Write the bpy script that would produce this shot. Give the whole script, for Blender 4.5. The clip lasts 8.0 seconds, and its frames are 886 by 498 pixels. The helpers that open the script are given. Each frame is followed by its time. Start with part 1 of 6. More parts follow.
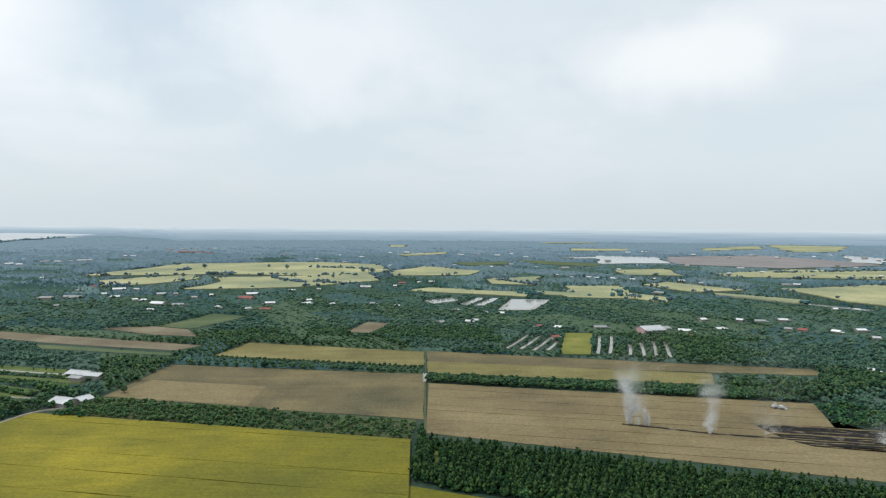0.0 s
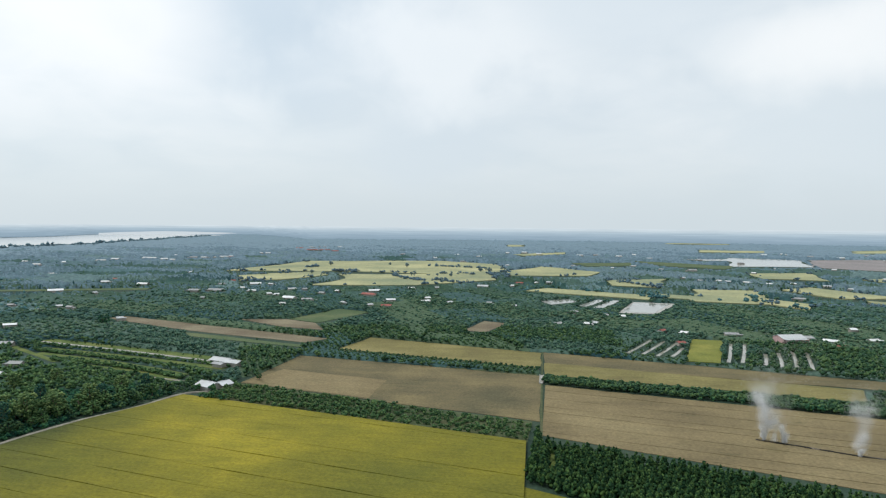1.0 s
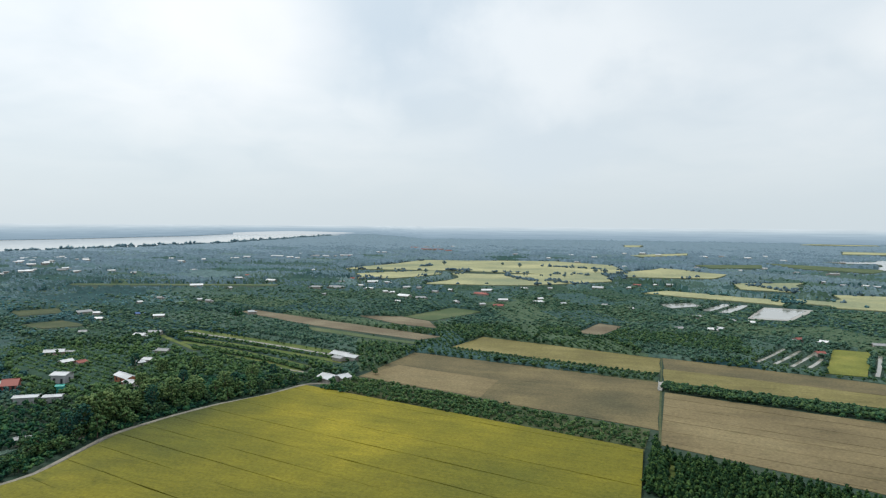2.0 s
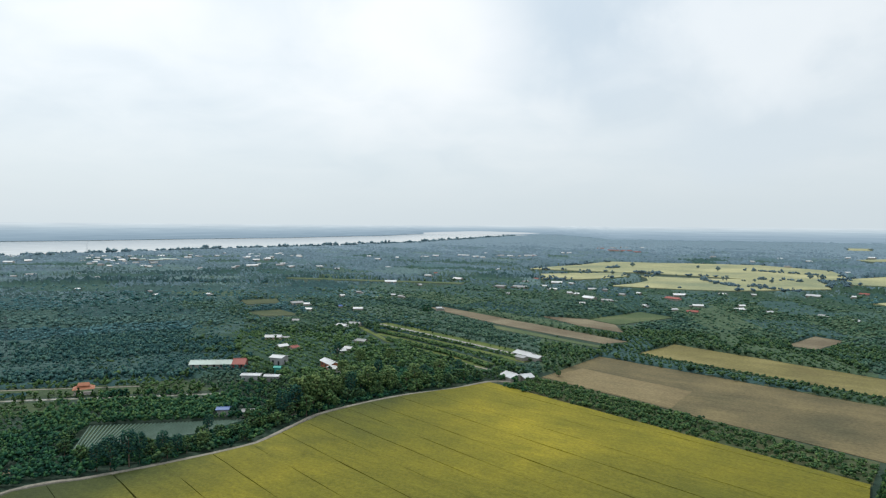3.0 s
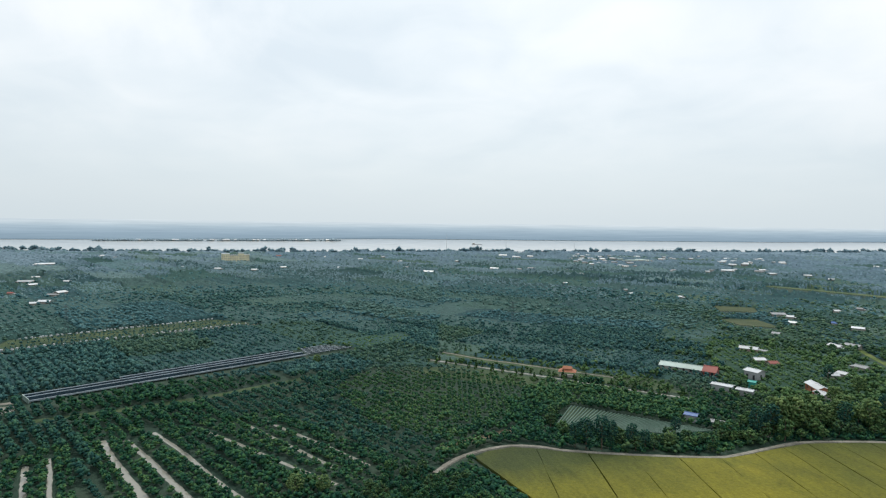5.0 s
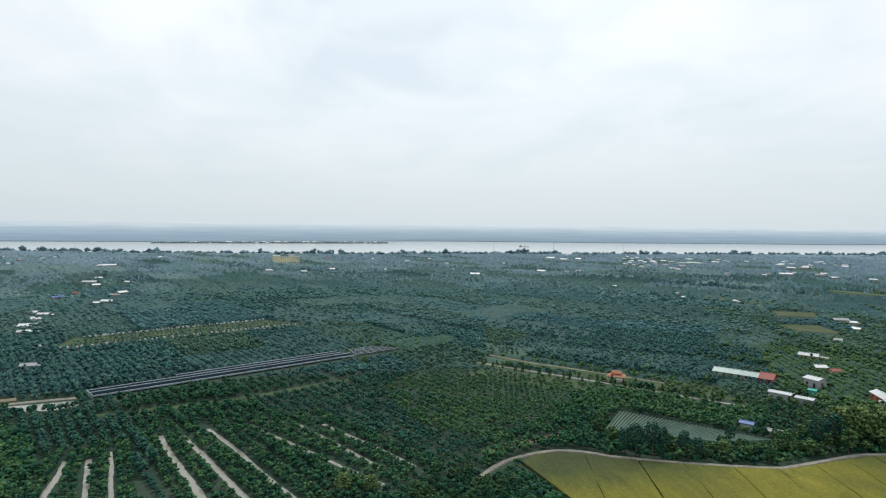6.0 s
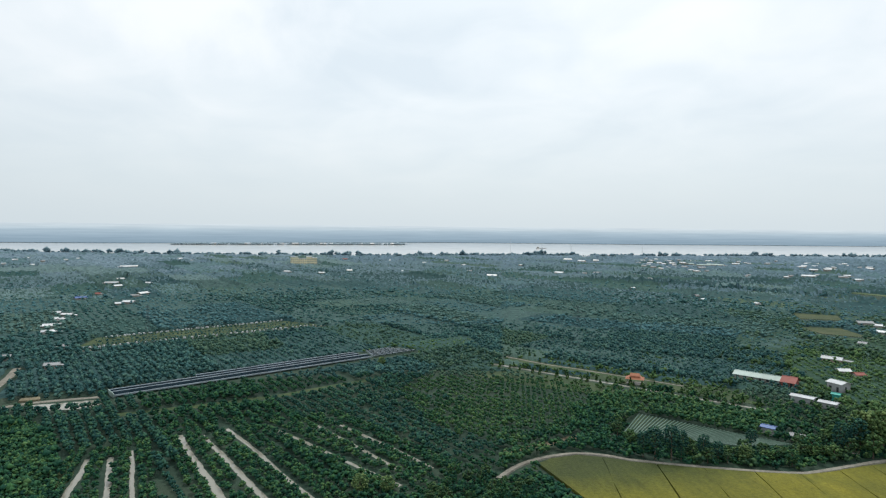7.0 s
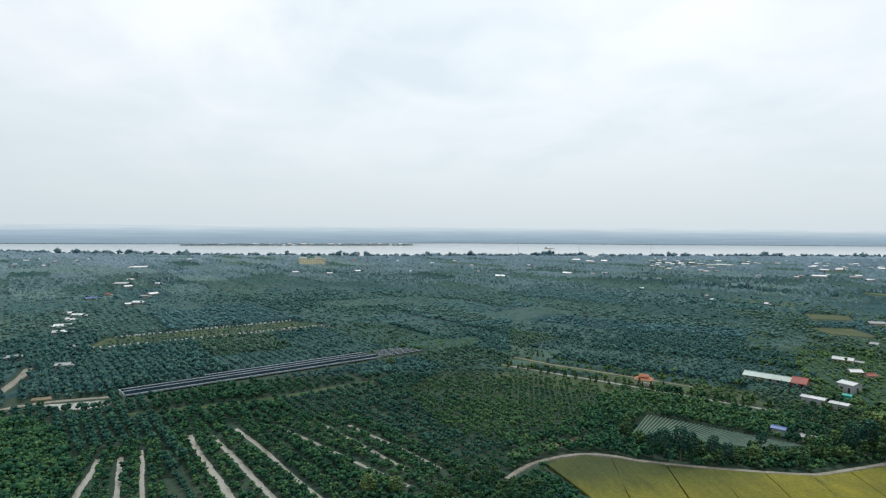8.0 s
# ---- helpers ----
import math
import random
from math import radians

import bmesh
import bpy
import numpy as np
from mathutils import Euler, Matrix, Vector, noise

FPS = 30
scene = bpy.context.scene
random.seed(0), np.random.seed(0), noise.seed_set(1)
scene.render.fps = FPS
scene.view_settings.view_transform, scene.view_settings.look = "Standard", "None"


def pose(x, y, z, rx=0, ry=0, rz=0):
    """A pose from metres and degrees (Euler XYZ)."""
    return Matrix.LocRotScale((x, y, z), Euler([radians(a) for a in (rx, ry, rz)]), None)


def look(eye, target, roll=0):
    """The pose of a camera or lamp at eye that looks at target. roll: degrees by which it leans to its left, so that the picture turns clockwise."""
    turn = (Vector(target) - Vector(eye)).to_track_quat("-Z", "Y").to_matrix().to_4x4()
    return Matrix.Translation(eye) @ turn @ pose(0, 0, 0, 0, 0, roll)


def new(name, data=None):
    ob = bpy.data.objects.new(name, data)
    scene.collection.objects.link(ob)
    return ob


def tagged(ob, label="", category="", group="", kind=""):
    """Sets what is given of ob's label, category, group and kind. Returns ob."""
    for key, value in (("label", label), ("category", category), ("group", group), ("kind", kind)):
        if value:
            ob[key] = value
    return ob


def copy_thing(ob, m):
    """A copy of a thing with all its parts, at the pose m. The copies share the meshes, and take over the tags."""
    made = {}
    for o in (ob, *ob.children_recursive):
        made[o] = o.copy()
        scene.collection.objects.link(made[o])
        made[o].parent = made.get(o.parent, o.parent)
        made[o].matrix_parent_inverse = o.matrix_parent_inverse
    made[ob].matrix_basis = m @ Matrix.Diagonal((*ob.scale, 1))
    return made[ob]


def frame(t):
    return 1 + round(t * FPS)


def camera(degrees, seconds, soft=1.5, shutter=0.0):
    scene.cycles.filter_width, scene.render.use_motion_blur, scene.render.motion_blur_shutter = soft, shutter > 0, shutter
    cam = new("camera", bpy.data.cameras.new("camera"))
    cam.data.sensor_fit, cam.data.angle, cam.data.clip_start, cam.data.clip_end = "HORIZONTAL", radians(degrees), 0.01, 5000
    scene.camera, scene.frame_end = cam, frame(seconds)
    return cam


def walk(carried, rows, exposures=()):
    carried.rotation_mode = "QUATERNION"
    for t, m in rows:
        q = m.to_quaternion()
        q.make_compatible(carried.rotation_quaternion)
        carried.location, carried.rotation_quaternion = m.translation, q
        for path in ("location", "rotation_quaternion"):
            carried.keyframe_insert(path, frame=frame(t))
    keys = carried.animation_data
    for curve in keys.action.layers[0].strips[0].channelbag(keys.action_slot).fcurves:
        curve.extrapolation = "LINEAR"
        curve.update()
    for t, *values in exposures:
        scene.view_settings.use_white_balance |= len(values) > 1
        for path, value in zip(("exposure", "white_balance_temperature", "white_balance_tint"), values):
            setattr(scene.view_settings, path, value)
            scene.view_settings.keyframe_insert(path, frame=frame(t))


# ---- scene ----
# ---------- camera: it hovers and turns on the spot ----------
cam = camera(70.7, 8.0, 1.25)
EYE = 70.0
ROWS = [
    (0.0, -3.76, -1.93, 0.33), (0.5, 1.36, -1.98, 0.42), (1.0, 6.99, -2.03, 0.50), (1.2, 10.68, -2.08, 0.50),
    (2.3, 20.82, -2.15, 0.40), (2.5, 24.72, -2.19, 0.37), (3.0, 34.08, -2.22, 0.43), (3.5, 42.22, -2.19, 0.47),
    (4.0, 52.68, -2.21, 0.56), (4.5, 65.22, -2.31, 0.66), (5.0, 75.67, -2.42, 0.74), (5.2, 78.19, -2.39, 0.68),
    (6.5, 80.39, -2.23, 0.62), (7.0, 81.49, -2.14, 0.59), (7.5, 81.97, -2.10, 0.53), (8.0, 82.21, -2.11, 0.48),
]
walk(cam, [(t, pose(0, 0, EYE, 90 + pitch, -roll, yaw)) for t, yaw, pitch, roll in ROWS], [(0.0, 0.0, 6300, 8), (8.0, 0.0, 6300, 8)])

# ---------- light: thin broken cloud with a veiled sun ----------
SUN_ELEVATION, SUN_AZIMUTH = 52.0, 72.0  # azimuth counted like the camera's turn, from +y towards -x


def sky_world():
    w = bpy.data.worlds.new("sky")
    scene.world = w
    w.use_nodes = True
    nt = w.node_tree
    nt.nodes.clear()
    n, l = nt.nodes.new, nt.links.new
    out = n("ShaderNodeOutputWorld")
    sky = n("ShaderNodeTexSky")
    sky.sky_type, sky.sun_disc = "NISHITA", False
    sky.sun_elevation, sky.sun_rotation = radians(SUN_ELEVATION), radians(-SUN_AZIMUTH)
    sky.dust_density = 3.0
    clear = n("ShaderNodeBackground")
    clear.inputs[1].default_value = 0.13
    l(sky.outputs[0], clear.inputs[0])
    co = n("ShaderNodeTexCoord")
    sep = n("ShaderNodeSeparateXYZ")
    l(co.outputs["Generated"], sep.inputs[0])

    def math_node(op, a, b):
        m = n("ShaderNodeMath")
        m.operation = op
        for i, v in enumerate((a, b)):
            if isinstance(v, (int, float)):
                m.inputs[i].default_value = v
            else:
                l(v, m.inputs[i])
        return m.outputs[0]

    up = math_node("MAXIMUM", sep.outputs[2], 0.0)
    low = math_node("ADD", up, 0.22)
    flat = n("ShaderNodeCombineXYZ")
    l(math_node("DIVIDE", sep.outputs[0], low), flat.inputs[0])
    l(math_node("DIVIDE", sep.outputs[1], low), flat.inputs[1])

    def clouds(scale, detail, shift, distortion=0.3):
        mp = n("ShaderNodeMapping")
        mp.inputs[1].default_value = shift
        l(flat.outputs[0], mp.inputs[0])
        t = n("ShaderNodeTexNoise")
        t.inputs["Scale"].default_value, t.inputs["Detail"].default_value = scale, detail
        t.inputs["Distortion"].default_value = distortion
        t.inputs["Roughness"].default_value = 0.5
        l(mp.outputs[0], t.inputs["Vector"])
        return t.outputs["Fac"]

    big, small = clouds(0.9, 4, (3.1, 1.7, 0)), clouds(2.6, 6, (7.4, 2.2, 4), 0.6)
    mix = math_node("ADD", math_node("MULTIPLY", big, 0.65), math_node("MULTIPLY", small, 0.35))
    ramp = n("ShaderNodeValToRGB")
    e = ramp.color_ramp.elements
    e[0].position, e[0].color = 0.36, (0.73, 0.795, 0.845, 1)
    e[1].position, e[1].color = 0.62, (0.94, 0.955, 0.965, 1)
    mid = ramp.color_ramp.elements.new(0.48)
    mid.color = (0.83, 0.875, 0.905, 1)
    l(mix, ramp.inputs[0])
    # towards the horizon the cloud deck runs together into grey-blue haze
    hz = n("ShaderNodeMapRange")
    hz.interpolation_type = "SMOOTHSTEP"
    hz.inputs[1].default_value, hz.inputs[2].default_value = -0.005, 0.24
    l(sep.outputs[2], hz.inputs[0])
    haze = n("ShaderNodeMix")
    haze.data_type = "RGBA"
    haze.inputs["A"].default_value = (0.70, 0.765, 0.80, 1)
    l(hz.outputs[0], haze.inputs["Factor"])
    l(ramp.outputs[0], haze.inputs["B"])
    # the veiled sun brightens the deck around it
    toward = n("ShaderNodeVectorMath")
    toward.operation = "DOT_PRODUCT"
    a, e_ = radians(SUN_AZIMUTH), radians(SUN_ELEVATION)
    toward.inputs[1].default_value = (-math.sin(a) * math.cos(e_), math.cos(a) * math.cos(e_), math.sin(e_))
    l(co.outputs["Generated"], toward.inputs[0])
    glow = n("ShaderNodeMapRange")
    glow.interpolation_type = "SMOOTHSTEP"
    glow.inputs[1].default_value, glow.inputs[2].default_value, glow.inputs[3].default_value, glow.inputs[4].default_value = 0.3, 1.0, 0.98, 1.1
    l(toward.outputs["Value"], glow.inputs[0])
    cover = n("ShaderNodeBackground")
    l(glow.outputs[0], cover.inputs[1])
    # single clouds: bearing, height, reach and tint
    deck = haze.outputs["Result"]
    puff_noise = n("ShaderNodeTexNoise")
    puff_noise.inputs["Scale"].default_value, puff_noise.inputs["Detail"].default_value = 9.0, 5.0
    l(co.outputs["Generated"], puff_noise.inputs["Vector"])
    puffs = puff_noise.outputs["Fac"]
    for bearing, height, reach, tint in ((8.5, 7.0, 0.17, (0.73, 0.795, 0.845)), (-27.0, 9.0, 0.26, (0.76, 0.82, 0.86)), (-25.2, 14.0, 0.15, (1.03, 1.03, 1.02)), (18.5, 18.5, 0.28, (0.62, 0.71, 0.79)), (36.0, 17.0, 0.2, (0.99, 0.99, 0.99)),
                                         (8.0, 16.0, 0.22, (0.95, 0.97, 0.98)), (85.0, 19.5, 0.1, (0.82, 0.87, 0.90)), (104.0, 18.0, 0.2, (1.0, 1.0, 1.0)), (98.0, 21.0, 0.09, (0.78, 0.84, 0.88)), (-10.0, 20.0, 0.2, (0.78, 0.84, 0.885))):
        ba, bh = radians(bearing), radians(height)
        away = n("ShaderNodeVectorMath")
        away.operation = "SUBTRACT"
        away.inputs[1].default_value = (-math.sin(ba) * math.cos(bh), math.cos(ba) * math.cos(bh), math.sin(bh))
        l(co.outputs["Generated"], away.inputs[0])
        squash = n("ShaderNodeVectorMath")
        squash.operation = "MULTIPLY"
        squash.inputs[1].default_value = (1.0, 1.0, 2.0)
        l(away.outputs[0], squash.inputs[0])
        size = n("ShaderNodeVectorMath")
        size.operation = "LENGTH"
        l(squash.outputs[0], size.inputs[0])
        ragged = math_node("SUBTRACT", size.outputs["Value"], math_node("MULTIPLY", math_node("SUBTRACT", puffs, 0.5), reach * 1.5))
        soft = n("ShaderNodeMapRange")
        soft.interpolation_type = "SMOOTHSTEP"
        soft.inputs[1].default_value, soft.inputs[2].default_value, soft.inputs[3].default_value, soft.inputs[4].default_value = reach * 0.3, reach * 1.15, 0.8, 0.0
        l(ragged, soft.inputs[0])
        m = n("ShaderNodeMix")
        m.data_type = "RGBA"
        m.inputs["B"].default_value = (*tint, 1)
        l(soft.outputs[0], m.inputs["Factor"])
        l(deck, m.inputs["A"])
        deck = m.outputs["Result"]
    l(deck, cover.inputs[0])
    both = n("ShaderNodeMixShader")
    both.inputs[0].default_value = 0.93
    l(clear.outputs[0], both.inputs[1])
    l(cover.outputs[0], both.inputs[2])
    l(both.outputs[0], out.inputs[0])


sky_world()
sun = new("sun", bpy.data.lights.new("sun", "SUN"))
sun.data.energy, sun.data.angle, sun.data.color = 1.5, radians(10), (1.0, 0.95, 0.86)
az, el = radians(SUN_AZIMUTH), radians(SUN_ELEVATION)
sun.matrix_world = look((0, 0, 300), (300 * math.sin(az) * math.cos(el), -300 * math.cos(az) * math.cos(el), 300 - 300 * math.sin(el)))


# ---------- materials ----------
def principled(name, rough=0.8, spec=0.3):
    m = bpy.data.materials.new(name)
    m.use_nodes = True
    b = m.node_tree.nodes["Principled BSDF"]
    b.inputs["Roughness"].default_value = rough
    b.inputs["Specular IOR Level"].default_value = spec
    return m, m.node_tree, b


def world_noise(nt, scale, detail=4.0, stretch=(1, 1, 1), turn=0.0, rough=0.55):
    """Noise in metres of the world: scale is the size of a patch."""
    g = nt.nodes.new("ShaderNodeNewGeometry")
    mp = nt.nodes.new("ShaderNodeMapping")
    mp.inputs[2].default_value = (0, 0, radians(turn))
    mp.inputs[3].default_value = tuple(s / scale for s in stretch)
    nt.links.new(g.outputs["Position"], mp.inputs[0])
    t = nt.nodes.new("ShaderNodeTexNoise")
    t.inputs["Scale"].default_value, t.inputs["Detail"].default_value = 1.0, detail
    t.inputs["Roughness"].default_value = rough
    nt.links.new(mp.outputs[0], t.inputs["Vector"])
    return t.outputs["Fac"]


def ramp_node(nt, fac, stops):
    r = nt.nodes.new("ShaderNodeValToRGB")
    e = r.color_ramp.elements
    e[0].position, e[0].color = stops[0][0], (*stops[0][1], 1)
    e[1].position, e[1].color = stops[-1][0], (*stops[-1][1], 1)
    for p, c in stops[1:-1]:
        e.new(p).color = (*c, 1)
    nt.links.new(fac, r.inputs[0])
    return r.outputs[0]


def mixed(nt, fac, a, b, mode="MIX"):
    m = nt.nodes.new("ShaderNodeMix")
    m.data_type, m.blend_type = "RGBA", mode
    for key, v in (("Factor", fac), ("A", a), ("B", b)):
        if isinstance(v, (int, float)):
            m.inputs[key].default_value = v
        elif isinstance(v, tuple):
            m.inputs[key].default_value = (*v, 1)
        else:
            nt.links.new(v, m.inputs[key])
    return m.outputs["Result"]


def bumped(nt, b, fac, strength, distance):
    u = nt.nodes.new("ShaderNodeBump")
    u.inputs["Strength"].default_value, u.inputs["Distance"].default_value = strength, distance
    nt.links.new(fac, u.inputs["Height"])
    nt.links.new(u.outputs[0], b.inputs["Normal"])


def surface(name, stops, patch, grain, rough=0.85, spec=0.2, bump=0.5, deep=0.1, stretch=(1, 1, 1), turn=0.0, dark=0.6):
    """A ground-like surface: colours by large patches, broken by a finer grain that also gives relief."""
    m, nt, b = principled(name, rough, spec)
    base = ramp_node(nt, world_noise(nt, patch, 5), stops)
    fine = world_noise(nt, grain, 6, (1, 1, 1), turn, 0.7)
    shade = ramp_node(nt, fine, [(0.3, (dark, dark, dark)), (0.7, (1.25, 1.25, 1.25))])
    colour = mixed(nt, 1.0, base, shade, "MULTIPLY")
    if stretch != (1, 1, 1):
        rows = ramp_node(nt, world_noise(nt, grain * 2.2, 5, stretch, turn, 0.7), [(0.34, (0.86, 0.87, 0.88)), (0.66, (1.1, 1.1, 1.09))])
        blots = ramp_node(nt, world_noise(nt, grain * 6, 4, (0.5, 1, 1), turn, 0.6), [(0.24, (0.72, 0.76, 0.72)), (0.42, (1, 1, 1))])
        colour = mixed(nt, 1.0, mixed(nt, 1.0, colour, rows, "MULTIPLY"), blots, "MULTIPLY")
    nt.links.new(colour, b.inputs["Base Color"])
    bumped(nt, b, fine, bump, deep)
    return m


def foliage(name, stops, patch=9.0, spread=0.55, grain=0.9, spec=0.12):
    """Leaves: hue by clump and by tree-sized patches."""
    m, nt, b = principled(name, 0.8, spec)
    g = nt.nodes.new("ShaderNodeNewGeometry")
    clump = g.outputs["Random Per Island"]
    f = nt.nodes.new("ShaderNodeMix")
    f.inputs["Factor"].default_value = spread
    nt.links.new(world_noise(nt, patch, 3), f.inputs["A"])
    nt.links.new(clump, f.inputs["B"])
    # cool darks and warm lights imitate shade and highlights, spread at random
    base = ramp_node(nt, f.outputs["Result"], stops)
    fine = world_noise(nt, grain, 4, (1, 1, 1), 0.0, 0.7)
    shade = ramp_node(nt, fine, [(0.32, (0.62, 0.63, 0.66)), (0.68, (1.36, 1.34, 1.3))])
    nt.links.new(mixed(nt, 1.0, base, shade, "MULTIPLY"), b.inputs["Base Color"])
    bumped(nt, b, fine, 0.7, 0.25)
    return m


def painted(name, colour, rough=0.5, worn=0.75, metal=0.0, grain=1.5):
    m, nt, b = principled(name, rough, 0.4)
    b.inputs["Metallic"].default_value = metal
    c2 = tuple(c * worn for c in colour)
    n1, n2 = world_noise(nt, grain, 5), world_noise(nt, grain * 6, 2)
    base = mixed(nt, n1, colour, c2)
    shade = ramp_node(nt, n2, [(0.35, (0.85, 0.84, 0.82)), (0.65, (1.05, 1.05, 1.05))])
    nt.links.new(mixed(nt, 1.0, base, shade, "MULTIPLY"), b.inputs["Base Color"])
    bumped(nt, b, n1, 0.2, 0.02)
    return m


def water_like(name, colour, rough, wave=0.02, scale=3.0):
    m, nt, b = principled(name, rough, 0.5)
    b.inputs["IOR"].default_value = 1.33
    base = ramp_node(nt, world_noise(nt, 60.0, 3), [(0.3, tuple(c * 0.85 for c in colour)), (0.7, colour)])
    nt.links.new(base, b.inputs["Base Color"])
    bumped(nt, b, world_noise(nt, scale, 4), 0.4, wave)
    return m


M_GROUND = surface("undergrowth", [(0.3, (0.016, 0.040, 0.027)), (0.5, (0.028, 0.058, 0.038)), (0.75, (0.052, 0.074, 0.046))], 35, 2.0, bump=0.8, deep=0.3)
# brighter random patches in the ripe rice imitate sunlight through broken cloud
M_RICE = surface("ripe_rice", [(0.36, (0.121, 0.124, 0.015)), (0.5, (0.171, 0.158, 0.015)), (0.58, (0.228, 0.200, 0.017)), (0.68, (0.330, 0.272, 0.022))], 75, 1.0, stretch=(0.13, 1.1, 1), turn=13, bump=0.9, deep=0.25, dark=0.7)
def cloud_shade_rice(m):
    """Cloud shade towards the farm track, put into the rice colour as a darker tint."""
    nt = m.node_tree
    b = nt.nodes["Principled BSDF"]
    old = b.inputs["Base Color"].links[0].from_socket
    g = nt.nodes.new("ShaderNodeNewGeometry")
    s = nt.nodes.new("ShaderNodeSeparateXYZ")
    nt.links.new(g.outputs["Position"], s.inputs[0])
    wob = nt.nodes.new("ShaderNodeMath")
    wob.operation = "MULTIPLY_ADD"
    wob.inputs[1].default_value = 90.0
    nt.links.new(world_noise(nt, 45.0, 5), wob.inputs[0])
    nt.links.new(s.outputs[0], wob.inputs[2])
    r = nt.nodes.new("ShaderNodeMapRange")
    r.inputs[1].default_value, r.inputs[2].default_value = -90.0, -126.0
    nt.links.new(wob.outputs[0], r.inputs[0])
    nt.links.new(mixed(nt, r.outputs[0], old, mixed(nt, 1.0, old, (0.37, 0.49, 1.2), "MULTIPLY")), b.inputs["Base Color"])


cloud_shade_rice(M_RICE)
# rice for far fields, greyed and paled by haze painted into the colour
M_RICE_HAZED = surface("ripe_rice_hazed", [(0.34, (0.212, 0.242, 0.144)), (0.5, (0.304, 0.310, 0.169)), (0.64, (0.414, 0.398, 0.213))], 110, 4.0, bump=0.5, deep=0.3, dark=0.75)
M_STUBBLE = surface("stubble", [(0.32, (0.153, 0.121, 0.062)), (0.5, (0.201, 0.158, 0.081)), (0.66, (0.247, 0.198, 0.103))], 40, 1.2, stretch=(0.04, 0.42, 1), turn=14.5, bump=0.6, deep=0.12, dark=0.68)
M_STUBBLE_DARK = surface("stubble_old", [(0.32, (0.098, 0.089, 0.047)), (0.5, (0.142, 0.118, 0.060)), (0.66, (0.188, 0.152, 0.074))], 30, 1.2, stretch=(0.04, 0.42, 1), turn=14, bump=0.6, deep=0.12, dark=0.68)
M_OCHRE = surface("stubble_ochre", [(0.32, (0.149, 0.128, 0.049)), (0.5, (0.193, 0.169, 0.061)), (0.66, (0.241, 0.208, 0.083))], 30, 1.2, stretch=(0.04, 0.42, 1), turn=14, bump=0.6, deep=0.12, dark=0.68)
M_SOIL = surface("bare_soil", [(0.32, (0.140, 0.111, 0.070)), (0.5, (0.186, 0.154, 0.100)), (0.66, (0.233, 0.201, 0.130))], 25, 1.2, stretch=(0.05, 0.4, 1), turn=18, bump=0.6, deep=0.15, dark=0.7)
M_MUD = surface("wet_mud", [(0.3, (0.17, 0.15, 0.145)), (0.7, (0.27, 0.235, 0.23))], 90, 6.0, stretch=(0.2, 2.0, 1), turn=30, rough=0.55, bump=0.3)
M_BURNT = surface("burnt_stubble", [(0.4, (0.008, 0.008, 0.008)), (0.58, (0.022, 0.02, 0.018)), (0.64, (0.17, 0.145, 0.12))], 4, 0.9, stretch=(0.12, 1.8, 1), turn=15, bump=0.8, deep=0.2, dark=0.4)
M_GRASS = surface("grass", [(0.3, (0.06, 0.10, 0.02)), (0.5, (0.09, 0.13, 0.03)), (0.7, (0.16, 0.18, 0.05))], 14, 0.8, bump=0.7, deep=0.15, dark=0.65)
M_GRASS_DULL = surface("grass_dull", [(0.3, (0.055, 0.092, 0.038)), (0.5, (0.08, 0.12, 0.05)), (0.7, (0.13, 0.155, 0.07))], 30, 1.4, bump=0.6, deep=0.15, dark=0.6)
M_VERGE = surface("grass_verge_dark", [(0.3, (0.030, 0.056, 0.026)), (0.5, (0.047, 0.080, 0.034)), (0.7, (0.085, 0.112, 0.046))], 12, 1.2, bump=0.6, deep=0.15, dark=0.6)
M_PATH = surface("packed_earth", [(0.3, (0.184, 0.170, 0.138)), (0.7, (0.313, 0.290, 0.244))], 6, 0.8, bump=0.5, deep=0.08, dark=0.65)
M_NET = surface("nursery_cover", [(0.3, (0.066, 0.122, 0.092)), (0.7, (0.118, 0.190, 0.146))], 9, 0.5, rough=0.6, bump=0.4, deep=0.1)
# pale silty water; part of the sky reflection is put into these base colours
M_RIVER = water_like("river_water", (0.64, 0.635, 0.61), 0.15, 0.012, 9.0)
M_POND = water_like("pond_water", (0.33, 0.335, 0.31), 0.12, 0.01, 2.5)
M_DITCH = water_like("ditch_water", (0.30, 0.29, 0.24), 0.12, 0.008, 1.5)
# aerial haze is painted into the canopy colours, paler and bluer with distance
M_CANOPY_HAZED_NEAR = foliage("canopy_hazed_near", [(0.26, (0.029, 0.068, 0.068)), (0.5, (0.039, 0.083, 0.082)), (0.74, (0.056, 0.103, 0.096))], 40.0, spec=0.03, grain=5.0)
M_CANOPY_HAZED_MID = foliage("canopy_hazed_mid", [(0.26, (0.068, 0.121, 0.143)), (0.5, (0.084, 0.141, 0.166)), (0.74, (0.108, 0.166, 0.180))], 60.0, spec=0.03, grain=6.0)
M_CANOPY_HAZED_FAR = foliage("canopy_hazed_far", [(0.26, (0.112, 0.173, 0.216)), (0.5, (0.129, 0.192, 0.238)), (0.74, (0.149, 0.213, 0.252))], 80.0, spec=0.03, grain=9.0)
# leaf copies for farther trees, the distance haze put into their base colour
M_LEAF_HAZED_OUT = foliage("leaf_hazed_outer", [(0.26, (0.092, 0.154, 0.194)), (0.5, (0.109, 0.175, 0.216)), (0.74, (0.129, 0.196, 0.230))], 35.0, spec=0.05)
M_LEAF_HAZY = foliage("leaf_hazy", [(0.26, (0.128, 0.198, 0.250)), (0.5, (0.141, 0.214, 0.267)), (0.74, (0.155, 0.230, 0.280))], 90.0)
